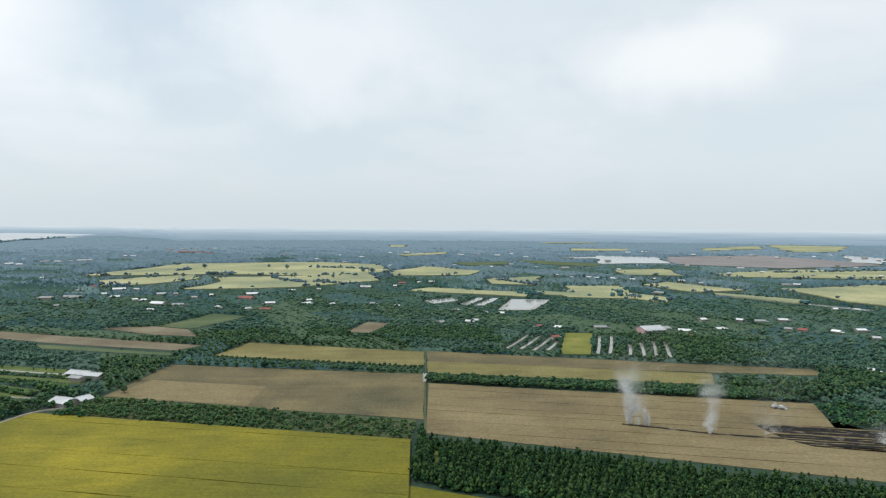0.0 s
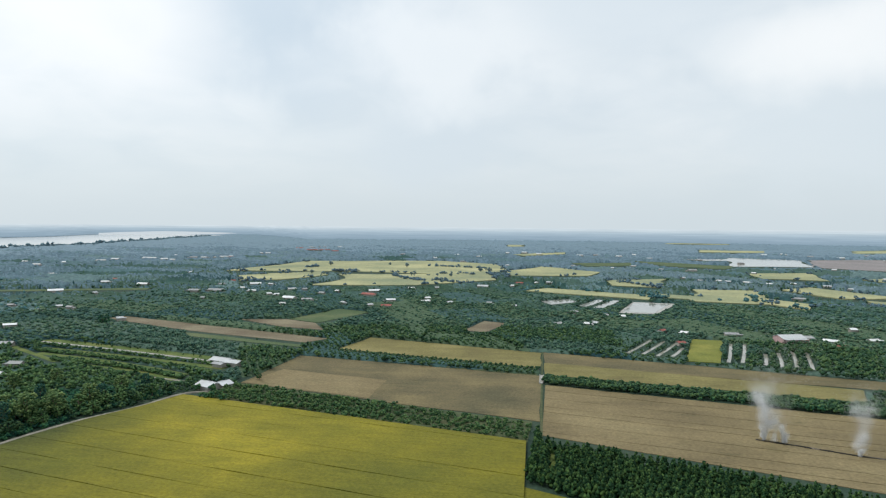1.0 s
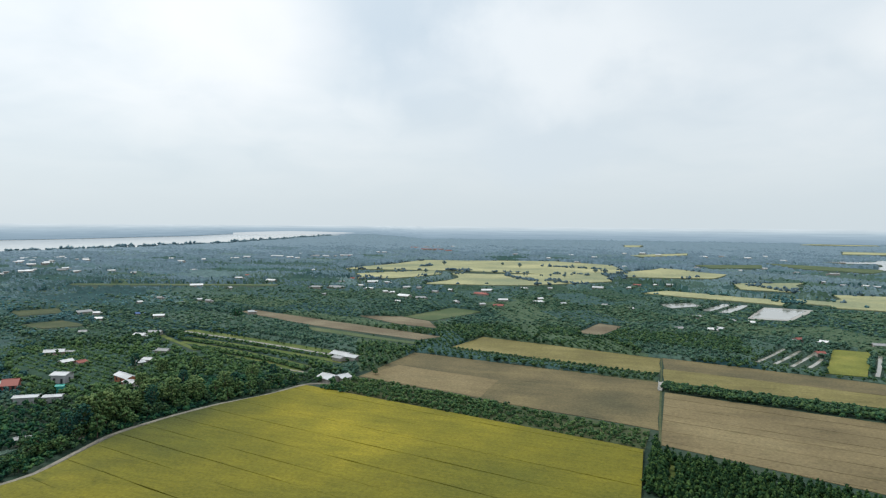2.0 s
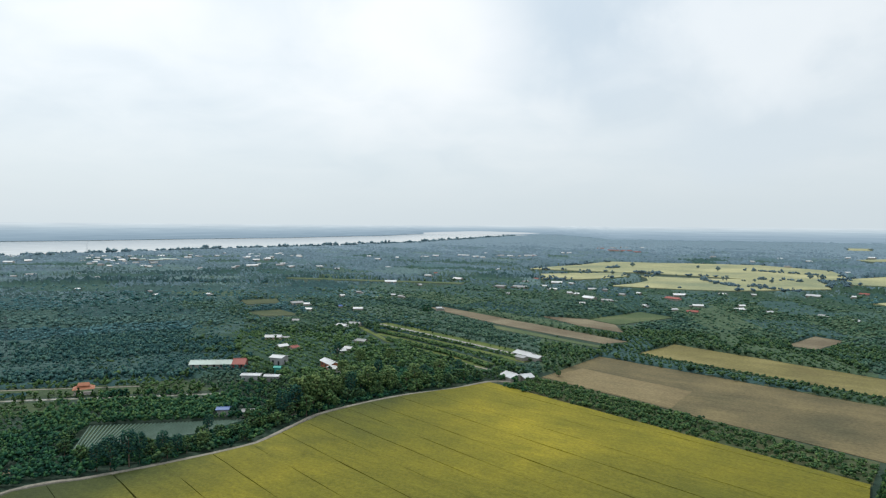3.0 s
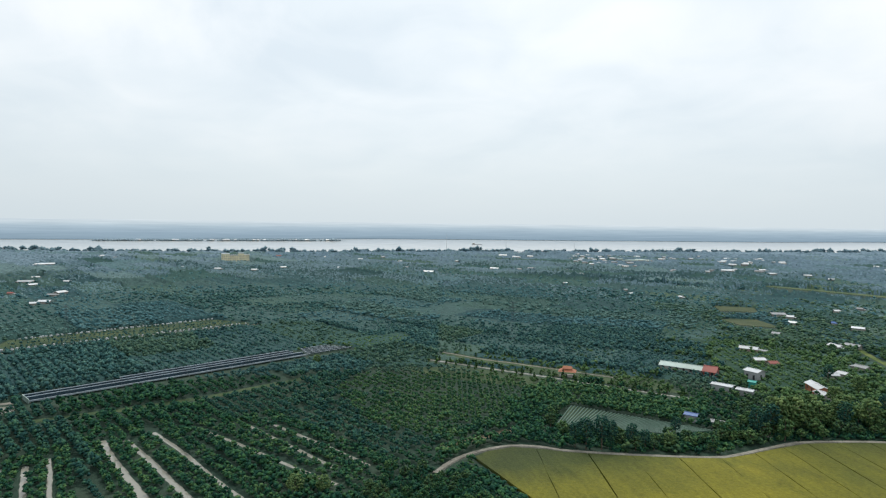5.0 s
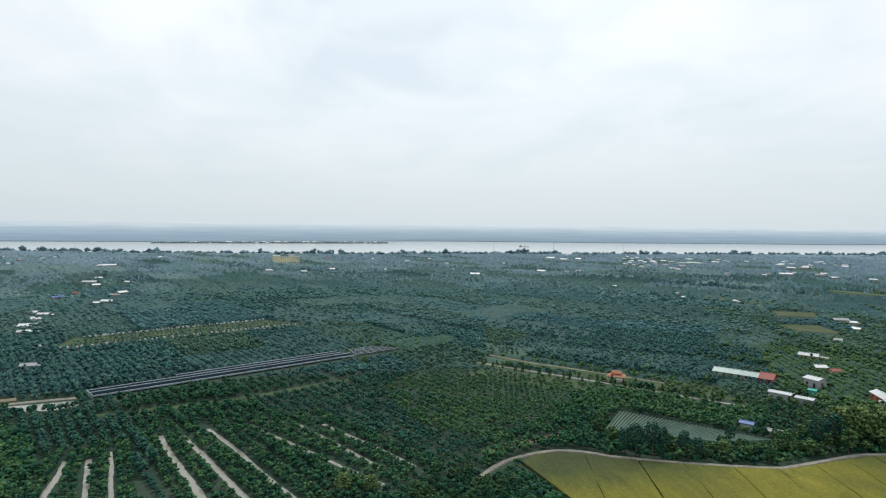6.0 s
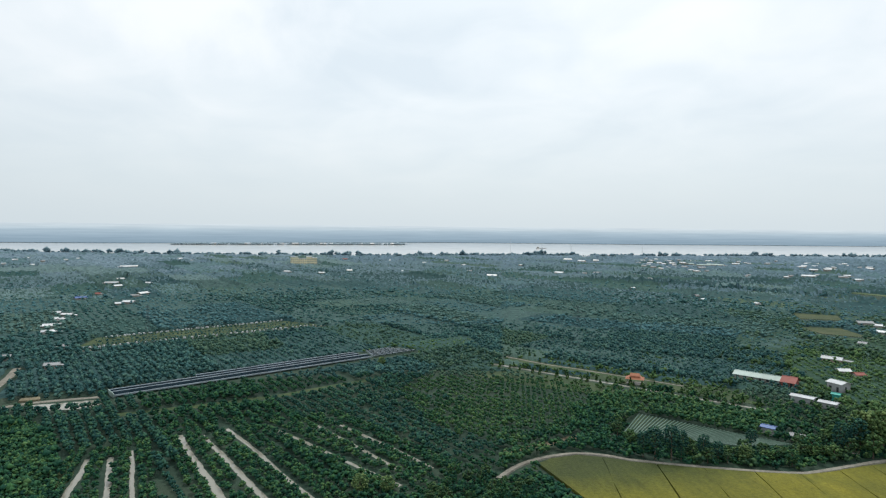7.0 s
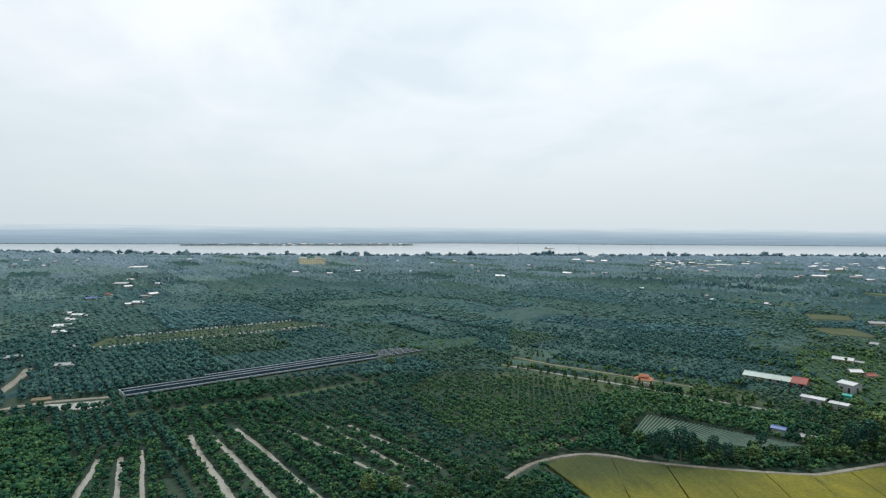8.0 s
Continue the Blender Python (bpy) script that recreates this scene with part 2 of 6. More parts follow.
# cool blue-green leaves: cloud shade of the western orchards put into the colour
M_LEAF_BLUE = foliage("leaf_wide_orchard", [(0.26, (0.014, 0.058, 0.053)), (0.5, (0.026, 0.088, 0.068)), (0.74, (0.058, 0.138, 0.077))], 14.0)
M_LEAF_HAZED_WIDE = foliage("leaf_hazed_mid_orchard", [(0.26, (0.027, 0.085, 0.086)), (0.5, (0.045, 0.122, 0.118)), (0.74, (0.082, 0.172, 0.140))], 16.0)
M_LEAF_HAZED_BROAD = foliage("leaf_hazed_plain_orchard", [(0.26, (0.022, 0.072, 0.074)), (0.5, (0.040, 0.110, 0.108)), (0.74, (0.076, 0.158, 0.124))], 12.0)
M_YOUNG = foliage("young_orchard", [(0.26, (0.032, 0.076, 0.070)), (0.5, (0.046, 0.096, 0.084)), (0.74, (0.070, 0.120, 0.098))], 25.0, spec=0.03)
# pale blue-grey island leaves: mostly painted river haze
M_LEAF_HAZED_ISLE = foliage("leaf_hazed_island", [(0.26, (0.260, 0.338, 0.378)), (0.5, (0.293, 0.369, 0.409)), (0.74, (0.325, 0.400, 0.439))], 60.0, spec=0.03)
M_FALLOW = surface("fallow", [(0.3, (0.046, 0.069, 0.029)), (0.5, (0.068, 0.090, 0.039)), (0.7, (0.104, 0.111, 0.053))], 16, 1.2, bump=0.6, deep=0.15, dark=0.6)
M_RICE_GREEN = surface("green_rice", [(0.3, (0.14, 0.16, 0.03)), (0.5, (0.19, 0.20, 0.04)), (0.7, (0.26, 0.25, 0.055))], 14, 0.8, bump=0.6, deep=0.2, dark=0.65)
M_LEAF_OLIVE = foliage("leaf_olive", [(0.26, (0.038, 0.090, 0.036)), (0.5, (0.068, 0.138, 0.050)), (0.74, (0.118, 0.190, 0.070))])
M_BARK = surface("bark", [(0.3, (0.09, 0.07, 0.05)), (0.7, (0.17, 0.14, 0.11))], 1.0, 0.2)
M_LEAF = foliage("leaf_orchard", [(0.26, (0.010, 0.044, 0.032)), (0.5, (0.018, 0.078, 0.045)), (0.74, (0.052, 0.138, 0.052))])
# warmer leaves with the sunlight of the eastern side painted into their colour
M_LEAF_WARM = foliage("leaf_sunlit_tint_orchard", [(0.26, (0.022, 0.058, 0.034)), (0.5, (0.042, 0.096, 0.046)), (0.74, (0.088, 0.150, 0.056))])
M_LEAF_WARM_WIDE = foliage("leaf_sunlit_tint_woods", [(0.26, (0.040, 0.093, 0.064)), (0.5, (0.062, 0.130, 0.082)), (0.74, (0.115, 0.182, 0.104))], 16.0)
M_LEAF_BELT = foliage("leaf_belt", [(0.26, (0.026, 0.068, 0.030)), (0.5, (0.054, 0.116, 0.045)), (0.74, (0.112, 0.180, 0.062))])
M_LEAF_BAMBOO = foliage("leaf_feathery", [(0.26, (0.056, 0.112, 0.044)), (0.5, (0.105, 0.172, 0.064)), (0.74, (0.175, 0.245, 0.090))])
M_ROOF_EAST = foliage("canopy_east", [(0.26, (0.036, 0.073, 0.050)), (0.5, (0.050, 0.092, 0.062)), (0.74, (0.078, 0.120, 0.072))], 30.0, spec=0.03, grain=3.0)
M_LEAF_PARCEL = foliage("leaf_young_parcel", [(0.26, (0.036, 0.088, 0.068)), (0.5, (0.058, 0.124, 0.088)), (0.74, (0.102, 0.172, 0.108))])
# same young leaves farther out, lightened and blued as painted haze
M_LEAF_PARCEL_HAZED = foliage("leaf_young_parcel_hazed", [(0.26, (0.068, 0.146, 0.136)), (0.5, (0.090, 0.174, 0.160)), (0.74, (0.126, 0.210, 0.176))], 20.0, spec=0.05)
M_ROOF_PALE = foliage("canopy_pale", [(0.26, (0.040, 0.084, 0.074)), (0.5, (0.054, 0.102, 0.086)), (0.74, (0.076, 0.124, 0.098))], 30.0, spec=0.03, grain=4.0)
# farther copy of the pale canopy, with haze put into its colour
M_CANOPY_PALE_HAZED = foliage("canopy_pale_hazed", [(0.26, (0.078, 0.142, 0.154)), (0.5, (0.094, 0.161, 0.172)), (0.74, (0.120, 0.184, 0.184))], 50.0, spec=0.03, grain=5.0)
M_ROOF_DARK = foliage("canopy_dark", [(0.26, (0.024, 0.062, 0.066)), (0.5, (0.034, 0.078, 0.081)), (0.74, (0.050, 0.098, 0.094))], 30.0, spec=0.03, grain=4.0)
M_LEAF_DARK = foliage("leaf_plantation", [(0.26, (0.012, 0.040, 0.017)), (0.5, (0.024, 0.066, 0.024)), (0.74, (0.075, 0.136, 0.040))], 5.0, 0.6)
M_LEAF_LIGHT = foliage("leaf_bamboo", [(0.26, (0.018, 0.068, 0.039)), (0.5, (0.037, 0.110, 0.050)), (0.74, (0.098, 0.182, 0.064))])
# bluer, lighter leaves with haze painted in for the middle and far distance
M_LEAF_HAZED_MID = foliage("leaf_hazed_woods", [(0.26, (0.058, 0.142, 0.156)), (0.5, (0.076, 0.172, 0.186)), (0.74, (0.108, 0.208, 0.206))], 22.0, spec=0.05)
M_LEAF_HAZED_FAR = foliage("leaf_hazed_distant", [(0.28, (0.103, 0.172, 0.204)), (0.5, (0.115, 0.186, 0.218)), (0.72, (0.129, 0.201, 0.226))], 60.0)
M_CONCRETE = painted("concrete", (0.46, 0.45, 0.42), 0.8)
M_ROOF_WHITE = painted("roof_zinc", (0.62, 0.64, 0.66), 0.5, 0.75, 0.0, 2.0)
M_ROOF_BRIGHT = painted("roof_new_zinc", (0.84, 0.85, 0.86), 0.4, 0.85, 0.0, 2.0)
M_ROOF_GREY = painted("roof_fibre_cement", (0.42, 0.43, 0.44), 0.7, 0.7)
M_ROOF_RED = painted("roof_red", (0.357, 0.120, 0.098), 0.7, 0.8)
M_ROOF_BLUE = painted("roof_blue", (0.08, 0.17, 0.42), 0.5, 0.8)
M_ROOF_GREEN = painted("roof_pale_green", (0.38, 0.49, 0.45), 0.5, 0.8)
M_ROOF_TEAL = painted("wall_teal", (0.06, 0.42, 0.36), 0.6)
M_ROOF_ORANGE = painted("roof_terracotta", (0.44, 0.17, 0.09), 0.7, 0.75)
M_WALL = painted("wall_plaster", (0.40, 0.38, 0.34), 0.8)
M_WALL_PINK = painted("wall_pink", (0.62, 0.42, 0.42), 0.8)
M_WALL_YELLOW = painted("wall_yellow", (0.84, 0.77, 0.54), 0.8, 0.92)
M_WINDOW = painted("grey_window", (0.30, 0.31, 0.30), 0.3)
M_DARK = painted("dark_opening", (0.03, 0.035, 0.04), 0.3)
M_PANEL = painted("panel_deck", (0.007, 0.021, 0.032), 0.85, 0.7)
M_PANEL.node_tree.nodes["Principled BSDF"].inputs["Specular IOR Level"].default_value = 0.05
M_PYLON = painted("pylon_steel", (0.10, 0.15, 0.155), 0.6, 0.85)
M_RIDGE = painted("ridge_sheet", (0.35, 0.41, 0.46), 0.6, 0.75)
M_STEEL = painted("steel", (0.5, 0.51, 0.52), 0.45, 0.85, 0.6)
M_SMOKE = painted("smoke", (0.8, 0.81, 0.82), 1.0, 0.95)


# ---------- building blocks ----------
OPEN = []  # plots where no tree stands
ROOFED = []  # plots of buildings
SLIM = []  # ditches and paths that crowns may partly cover
rng = np.random.default_rng(7)


def part(name, bm, material, parent=None, label=""):
    me = bpy.data.meshes.new(name)
    bm.to_mesh(me)
    bm.free()
    me.materials.append(material)
    ob = new(name, me)
    if parent:
        ob.parent = parent
    return tagged(ob, label) if label else ob


def from_arrays(name, verts, faces, material, parent=None):
    """A mesh from numpy arrays: verts (n, 3), faces (m, 3)."""
    me = bpy.data.meshes.new(name)
    me.vertices.add(len(verts))
    me.vertices.foreach_set("co", np.ascontiguousarray(verts, dtype=np.float32).ravel())
    me.loops.add(faces.size)
    me.loops.foreach_set("vertex_index", np.ascontiguousarray(faces, dtype=np.int32).ravel())
    me.polygons.add(len(faces))
    me.polygons.foreach_set("loop_start", np.arange(0, faces.size, 3, dtype=np.int32))
    me.update(calc_edges=True)
    me.materials.append(material)
    ob = new(name, me)
    if parent:
        ob.parent = parent
    return ob


def box(bm, x0, y0, z0, x1, y1, z1):
    v = [bm.verts.new((x, y, z)) for z in (z0, z1) for x, y in ((x0, y0), (x1, y0), (x1, y1), (x0, y1))]
    for f in ((3, 2, 1, 0), (4, 5, 6, 7), (0, 1, 5, 4), (1, 2, 6, 5), (2, 3, 7, 6), (3, 0, 4, 7)):
        bm.faces.new([v[i] for i in f])
    return v


def prism(bm, poly, z0, z1):
    """An upright block over a plan outline."""
    area = sum(a[0] * b[1] - b[0] * a[1] for a, b in zip(poly, poly[1:] + poly[:1]))
    if area < 0:
        poly = poly[::-1]
    lo = [bm.verts.new((x, y, z0)) for x, y in poly]
    hi = [bm.verts.new((x, y, z1)) for x, y in poly]
    bm.faces.new(hi)
    for i in range(len(poly)):
        j = (i + 1) % len(poly)
        bm.faces.new((lo[i], lo[j], hi[j], hi[i]))


def inside(poly, x, y):
    """Which of the points lie inside the outline."""
    hit = np.zeros(len(x), bool)
    for (x0, y0), (x1, y1) in zip(poly, poly[1:] + poly[:1]):
        if y0 == y1:
            continue
        cross = (y0 > y) != (y1 > y)
        hit ^= cross & (x < (x1 - x0) * (y - y0) / (y1 - y0) + x0)
    return hit


def clip(poly, px, py, nx, ny):
    """The side of an outline on which (p - (px, py)) . (nx, ny) is positive."""
    out = []
    for (ax, ay), (bx, by) in zip(poly, poly[1:] + poly[:1]):
        da, db = (ax - px) * nx + (ay - py) * ny, (bx - px) * nx + (by - py) * ny
        if da >= 0:
            out.append((ax, ay))
        if (da >= 0) != (db >= 0):
            k = da / (da - db)
            out.append((ax + k * (bx - ax), ay + k * (by - ay)))
    return out


def grown(poly, by):
    cx, cy = sum(p[0] for p in poly) / len(poly), sum(p[1] for p in poly) / len(poly)
    out = []
    for x, y in poly:
        d = math.hypot(x - cx, y - cy)
        out.append((x + (x - cx) / d * by, y + (y - cy) / d * by))
    return out


def wavy(poly, step, amount):
    """An outline with its long edges broken into slightly uneven runs."""
    out = []
    for (ax, ay), (bx, by) in zip(poly, poly[1:] + poly[:1]):
        d = math.hypot(bx - ax, by - ay)
        k = max(1, min(14, int(d / step)))
        for i in range(k):
            w = amount * (random.random() - 0.5) if i else 0
            out.append((ax + (bx - ax) * i / k - (by - ay) / d * w, ay + (by - ay) * i / k + (bx - ax) / d * w))
    return out


def plot(name, poly, z, material, label, category, keep=True, step=12.0, amount=1.2):
    """A field: a low block whose top stands z above the ground."""
    bm = bmesh.new()
    prism(bm, wavy(poly, step, amount), -0.2, z)
    bmesh.ops.triangulate(bm, faces=[f for f in bm.faces if len(f.verts) > 4])
    ob = part(name, bm, material)
    if keep:
        OPEN.append(poly)
    return tagged(ob, label, category, kind="structure")


def smooth(points, n=8):
    """A Catmull-Rom line through the points."""
    p = [points[0], *points, points[-1]]
    out = []
    for i in range(1, len(p) - 2):
        a, b, c, d = (np.array(q, float) for q in p[i - 1:i + 3])
        for k in range(n):
            t = k / n
            out.append(tuple(0.5 * (2 * b + (c - a) * t + (2 * a - 5 * b + 4 * c - d) * t * t + (3 * b - a - 3 * c + d) * t ** 3)))
    out.append(tuple(map(float, points[-1])))
    return out


def ribbon(name, points, width, z, material, label, category, margin=1.0, crown=0.12, n=8, ragged=0.25, slim=True):
    """A track or ditch along a line: a raised strip with sloping sides and uneven edges."""
    line = smooth(points, n)
    bm = bmesh.new()
    rows, left, right = [], [], []
    for i, (x, y) in enumerate(line):
        ax, ay = line[max(0, i - 1)]
        bx, by = line[min(len(line) - 1, i + 1)]
        d = math.hypot(bx - ax, by - ay) or 1.0
        nx, ny = -(by - ay) / d, (bx - ax) / d
        w = [width / 2 * (1 + ragged * (random.random() - 0.5)) for _ in range(2)]
        rows.append([bm.verts.new((x + nx * o, y + ny * o, h)) for o, h in ((w[0] + 0.25, -0.1), (w[0], z), (0, z + crown), (-w[1], z), (-w[1] - 0.25, -0.1))])
        left.append((x + nx * (width / 2 + margin), y + ny * (width / 2 + margin)))
        right.append((x - nx * (width / 2 + margin), y - ny * (width / 2 + margin)))
    for a, b in zip(rows, rows[1:]):
        for i in range(4):
            bm.faces.new((a[i], a[i + 1], b[i + 1], b[i]))
    (SLIM if slim else OPEN).append(left + right[::-1])
    return tagged(part(name, bm, material), label, category, kind="structure")


# ---------- ground, river and distance ----------
def near_bank(y):
    return float(np.interp(y, (-4900, -814, -408, 85, 643, 1300, 1900, 2250, 4458, 4900), (-2900, -1559, -1434, -1403, -1440, -1400, -1420, -1530, -2121, -2240))) + 7 * math.sin(y / 97.0)


def far_bank(y):
    return float(np.interp(y, (-4900, -1100, -600, 400, 1300, 2200, 3100, 4500, 4900), (-2300, -2270, -2330, -2600, -2480, -2420, -2530, -3073, -3300))) + 10 * math.sin(y / 150.0)


def ground_sheet():
    bm = bmesh.new()
    grid = []
    for j in range(101):
        y = -4900 + 98.0 * j
        b, f = near_bank(y), far_bank(y)
        cols = [(4900, 0), (2400, 0), (1000, 0), (400, 0), (100, 0), (-150, 0), (-400, 0), (-900, 0), (b + 30, 0), (b, -0.3), (b - 9, -3.5), (f + 9, -3.5), (f, -0.3), (f - 30, 0), (-4900, 0)]
        grid.append([bm.verts.new((x, y, z)) for x, z in cols])
    for a, c in zip(grid, grid[1:]):
        for i in range(len(a) - 1):
            bm.faces.new((a[i], a[i + 1], c[i + 1], c[i])[::-1])
    bmesh.ops.recalc_face_normals(bm, faces=bm.faces)
    tagged(part("ground", bm, M_GROUND), "flat delta farmland covered in dark green undergrowth", "ground", kind="structure")
    bm = bmesh.new()
    rows = []
    for j in range(101):
        y = -4900 + 98.0 * j
        b, f = near_bank(y), far_bank(y)
        rows.append([bm.verts.new((b - 1.5 + (f - b + 3) * k / 6, y, -1.2)) for k in range(7)])
    for a, c in zip(rows, rows[1:]):
        for i in range(6):
            bm.faces.new((a[i], c[i], c[i + 1], a[i + 1])[::-1])
    bmesh.ops.recalc_face_normals(bm, faces=bm.faces)
    tagged(part("water", bm, M_RIVER), "broad pale silty river reflecting the overcast sky", "river", kind="structure")


def ring_radius(a):
    """How far off the hazy distance stands, by bearing in degrees."""
    r = float(np.interp(a % 360, (0, 19, 24, 136, 140, 360), (3300, 3300, 4850, 4850, 3300, 3300)))
    if 35 < a < 137:
        y = 2500 / math.tan(radians(a))
        for _ in range(40):
            y = -(far_bank(y) - 3) / math.tan(radians(a))
        r = min(r, math.hypot(far_bank(y) - 3, y))
    return r


def distance_ring():
    """A glowing upright ring for the far plain, its haze gradient to the sky painted on."""
    m = bpy.data.materials.new("hazy_distance_glow")
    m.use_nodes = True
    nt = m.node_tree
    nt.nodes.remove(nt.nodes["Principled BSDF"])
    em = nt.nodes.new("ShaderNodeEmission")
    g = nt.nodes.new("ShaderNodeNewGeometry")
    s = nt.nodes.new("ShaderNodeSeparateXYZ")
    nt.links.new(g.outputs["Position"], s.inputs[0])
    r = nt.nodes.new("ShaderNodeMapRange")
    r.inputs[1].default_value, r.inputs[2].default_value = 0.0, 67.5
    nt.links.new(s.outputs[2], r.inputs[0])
    # haze is painted as a height gradient that ends near the sky colour
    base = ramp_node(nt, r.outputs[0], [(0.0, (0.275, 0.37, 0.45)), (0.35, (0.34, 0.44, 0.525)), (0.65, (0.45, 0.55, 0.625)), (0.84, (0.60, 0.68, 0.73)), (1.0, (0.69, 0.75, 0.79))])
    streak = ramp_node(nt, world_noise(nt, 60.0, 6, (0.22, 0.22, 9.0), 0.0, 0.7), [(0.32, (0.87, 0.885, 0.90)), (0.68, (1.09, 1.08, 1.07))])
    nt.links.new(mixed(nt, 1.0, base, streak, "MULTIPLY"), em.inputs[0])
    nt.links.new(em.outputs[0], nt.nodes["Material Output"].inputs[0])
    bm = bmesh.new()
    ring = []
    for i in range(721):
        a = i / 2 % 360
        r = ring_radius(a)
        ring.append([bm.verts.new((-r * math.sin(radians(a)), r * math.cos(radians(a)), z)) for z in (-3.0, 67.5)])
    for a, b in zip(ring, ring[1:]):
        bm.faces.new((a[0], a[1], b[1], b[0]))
    tagged(part("backdrop", bm, m), "glowing backdrop ring painted as a hazy distant plain", "backdrop", kind="structure")


def far_reach():
    """A glowing upright strip, fitted to the camera's view, for the river's last reach."""
    m = bpy.data.materials.new("far_water_glow")
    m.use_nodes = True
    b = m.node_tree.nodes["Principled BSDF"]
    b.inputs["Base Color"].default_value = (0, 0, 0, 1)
    # the pale sky reflection is emitted by the strip itself
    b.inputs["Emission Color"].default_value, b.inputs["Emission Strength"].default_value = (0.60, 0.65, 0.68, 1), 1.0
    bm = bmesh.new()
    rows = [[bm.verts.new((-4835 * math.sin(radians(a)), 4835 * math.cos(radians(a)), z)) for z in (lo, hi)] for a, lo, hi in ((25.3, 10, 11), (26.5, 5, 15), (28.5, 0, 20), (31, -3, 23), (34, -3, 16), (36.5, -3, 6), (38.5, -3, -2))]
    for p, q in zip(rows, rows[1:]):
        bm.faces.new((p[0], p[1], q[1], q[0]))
    tagged(part("backdrop_river", bm, m), "glowing pale strip standing in for the last river reach", "backdrop", kind="structure")


ground_sheet()
distance_ring()
far_reach()

# ---------- fields ----------
RICE = [(-135.5, 238.0), (-82, 224.6), (-40, 213.9), (3, 202.4), (2, 160), (-1, 128), (-60, 100), (-140, 62), (-174, 55), (-177.5, 60), (-179.3, 69), (-176, 77), (-172, 83), (-165.5, 99), (-160, 115), (-156.8, 128), (-157.8, 137), (-160.3, 150), (-162, 163), (-158.6, 182), (-152, 202), (-142.4, 220)]


def striped(label, category, poly, origin, way, cuts, gap, z, material, strong=()):
    """A crop in strips between dark wheel lines; way runs along the lines, cuts are metres towards the eye."""
    d = math.hypot(*way)
    nx, ny = way[1] / d, -way[0] / d
    field = tagged(new("field"), label, category, kind="structure")
    for i, (a, b) in enumerate(zip(cuts, cuts[1:])):
        g, k = (gap * (1.6 if c in strong else 0.6 if strong or i % 3 else 1.0) for c in (a, b))
        piece = clip(clip(poly, origin[0] + nx * (a + g), origin[1] + ny * (a + g), nx, ny), origin[0] + nx * (b - k), origin[1] + ny * (b - k), -nx, -ny)
        if len(piece) > 2:
            bm = bmesh.new()
            prism(bm, wavy(piece, 9, 0.35), 0.0, z + random.uniform(-0.03, 0.03))
            bmesh.ops.triangulate(bm, faces=[f for f in bm.faces if len(f.verts) > 4])
            part("crop_strip", bm, material, field)
    OPEN.append(poly)


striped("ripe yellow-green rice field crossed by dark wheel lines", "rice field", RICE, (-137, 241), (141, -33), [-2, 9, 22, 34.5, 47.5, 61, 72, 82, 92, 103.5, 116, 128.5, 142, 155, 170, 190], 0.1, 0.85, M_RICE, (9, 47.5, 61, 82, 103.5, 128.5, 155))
ribbon("road", [(-128, 246), (-137.5, 240), (-144.2, 220), (-154, 202.5), (-160.8, 182), (-164.4, 163), (-162.6, 150), (-160, 137), (-159, 128), (-162.3, 115.5), (-167.8, 99.5), (-174.5, 84.3), (-178.8, 78), (-181.8, 69), (-179.4, 58), (-174, 48.5), (-166, 41)], 1.5, 0.4, M_PATH, "pale packed-earth farm track along the rice field", "track", 1.2, 0.12, 8, 0.25, False)

plot("field", [(-122, 262), (-116, 322), (11.4, 296), (8.2, 225.5), (-59, 244)], 0.16, M_STUBBLE_DARK, "harvested brown rice stubble field", "field")
plot("field_light", [(-121, 263), (-113, 290), (-59, 276), (-60, 246)], 0.20, M_STUBBLE, "paler freshly cut stubble corner with tyre tracks", "field", False)
ribbon("wheel_track", [(-60, 246), (-57, 258), (-53, 271), (-40, 284)], 0.9, 0.19, M_STUBBLE_DARK, "dark tyre track across the stubble", "track", 0.0, 0.02)
plot("field_ochre", [(-92, 382), (13, 350), (11, 313), (-101, 344)], 0.2, M_OCHRE, "ochre stubble field", "field")
plot("field_ochre", [(14, 352), (14, 325), (112, 301), (203, 285), (206, 298)], 0.16, M_STUBBLE_DARK, "olive-brown stubble field", "field")
plot("field_ochre", [(13.5, 324.6), (13, 299), (141, 270), (150, 291), (112, 300.6)], 0.2, M_OCHRE, "yellow-brown stubble field", "field")
striped("wide tan field of cut rice stubble with wheel lines", "field", [(12.3, 279), (166, 239), (153, 209), (172, 203.6), (220, 186), (204, 136), (134, 163), (8.4, 210.5)], (11.5, 279), (154.5, -40), [0, 9, 21, 33, 40, 52, 63, 71, 95], 0.2, 0.16, M_STUBBLE)
BURNT = [(126, 215), (150, 210), (171, 203), (186, 180), (172, 178), (155, 188), (133, 191), (128, 199)]
burnt = tagged(new("burnt_patch"), "black smouldering streaks of burnt stubble", "burnt field", kind="structure")
at = -14.0
while at < 34:
    wide = random.uniform(0.9, 3.0)
    nx, ny = -0.2507, -0.968
    streak = clip(clip(BURNT, 126 + nx * at, 215 + ny * at, nx, ny), 126 + nx * (at + wide), 215 + ny * (at + wide), -nx, -ny)
    if len(streak) > 2:
        bm = bmesh.new()
        prism(bm, wavy(streak, 3.0, 0.9), 0.0, 0.24 + random.uniform(0, 0.05))
        bmesh.ops.triangulate(bm, faces=[f for f in bm.faces if len(f.verts) > 4])
        part("burnt_streak", bm, M_BURNT, burnt)
    at += wide + random.uniform(0.4, 1.7)
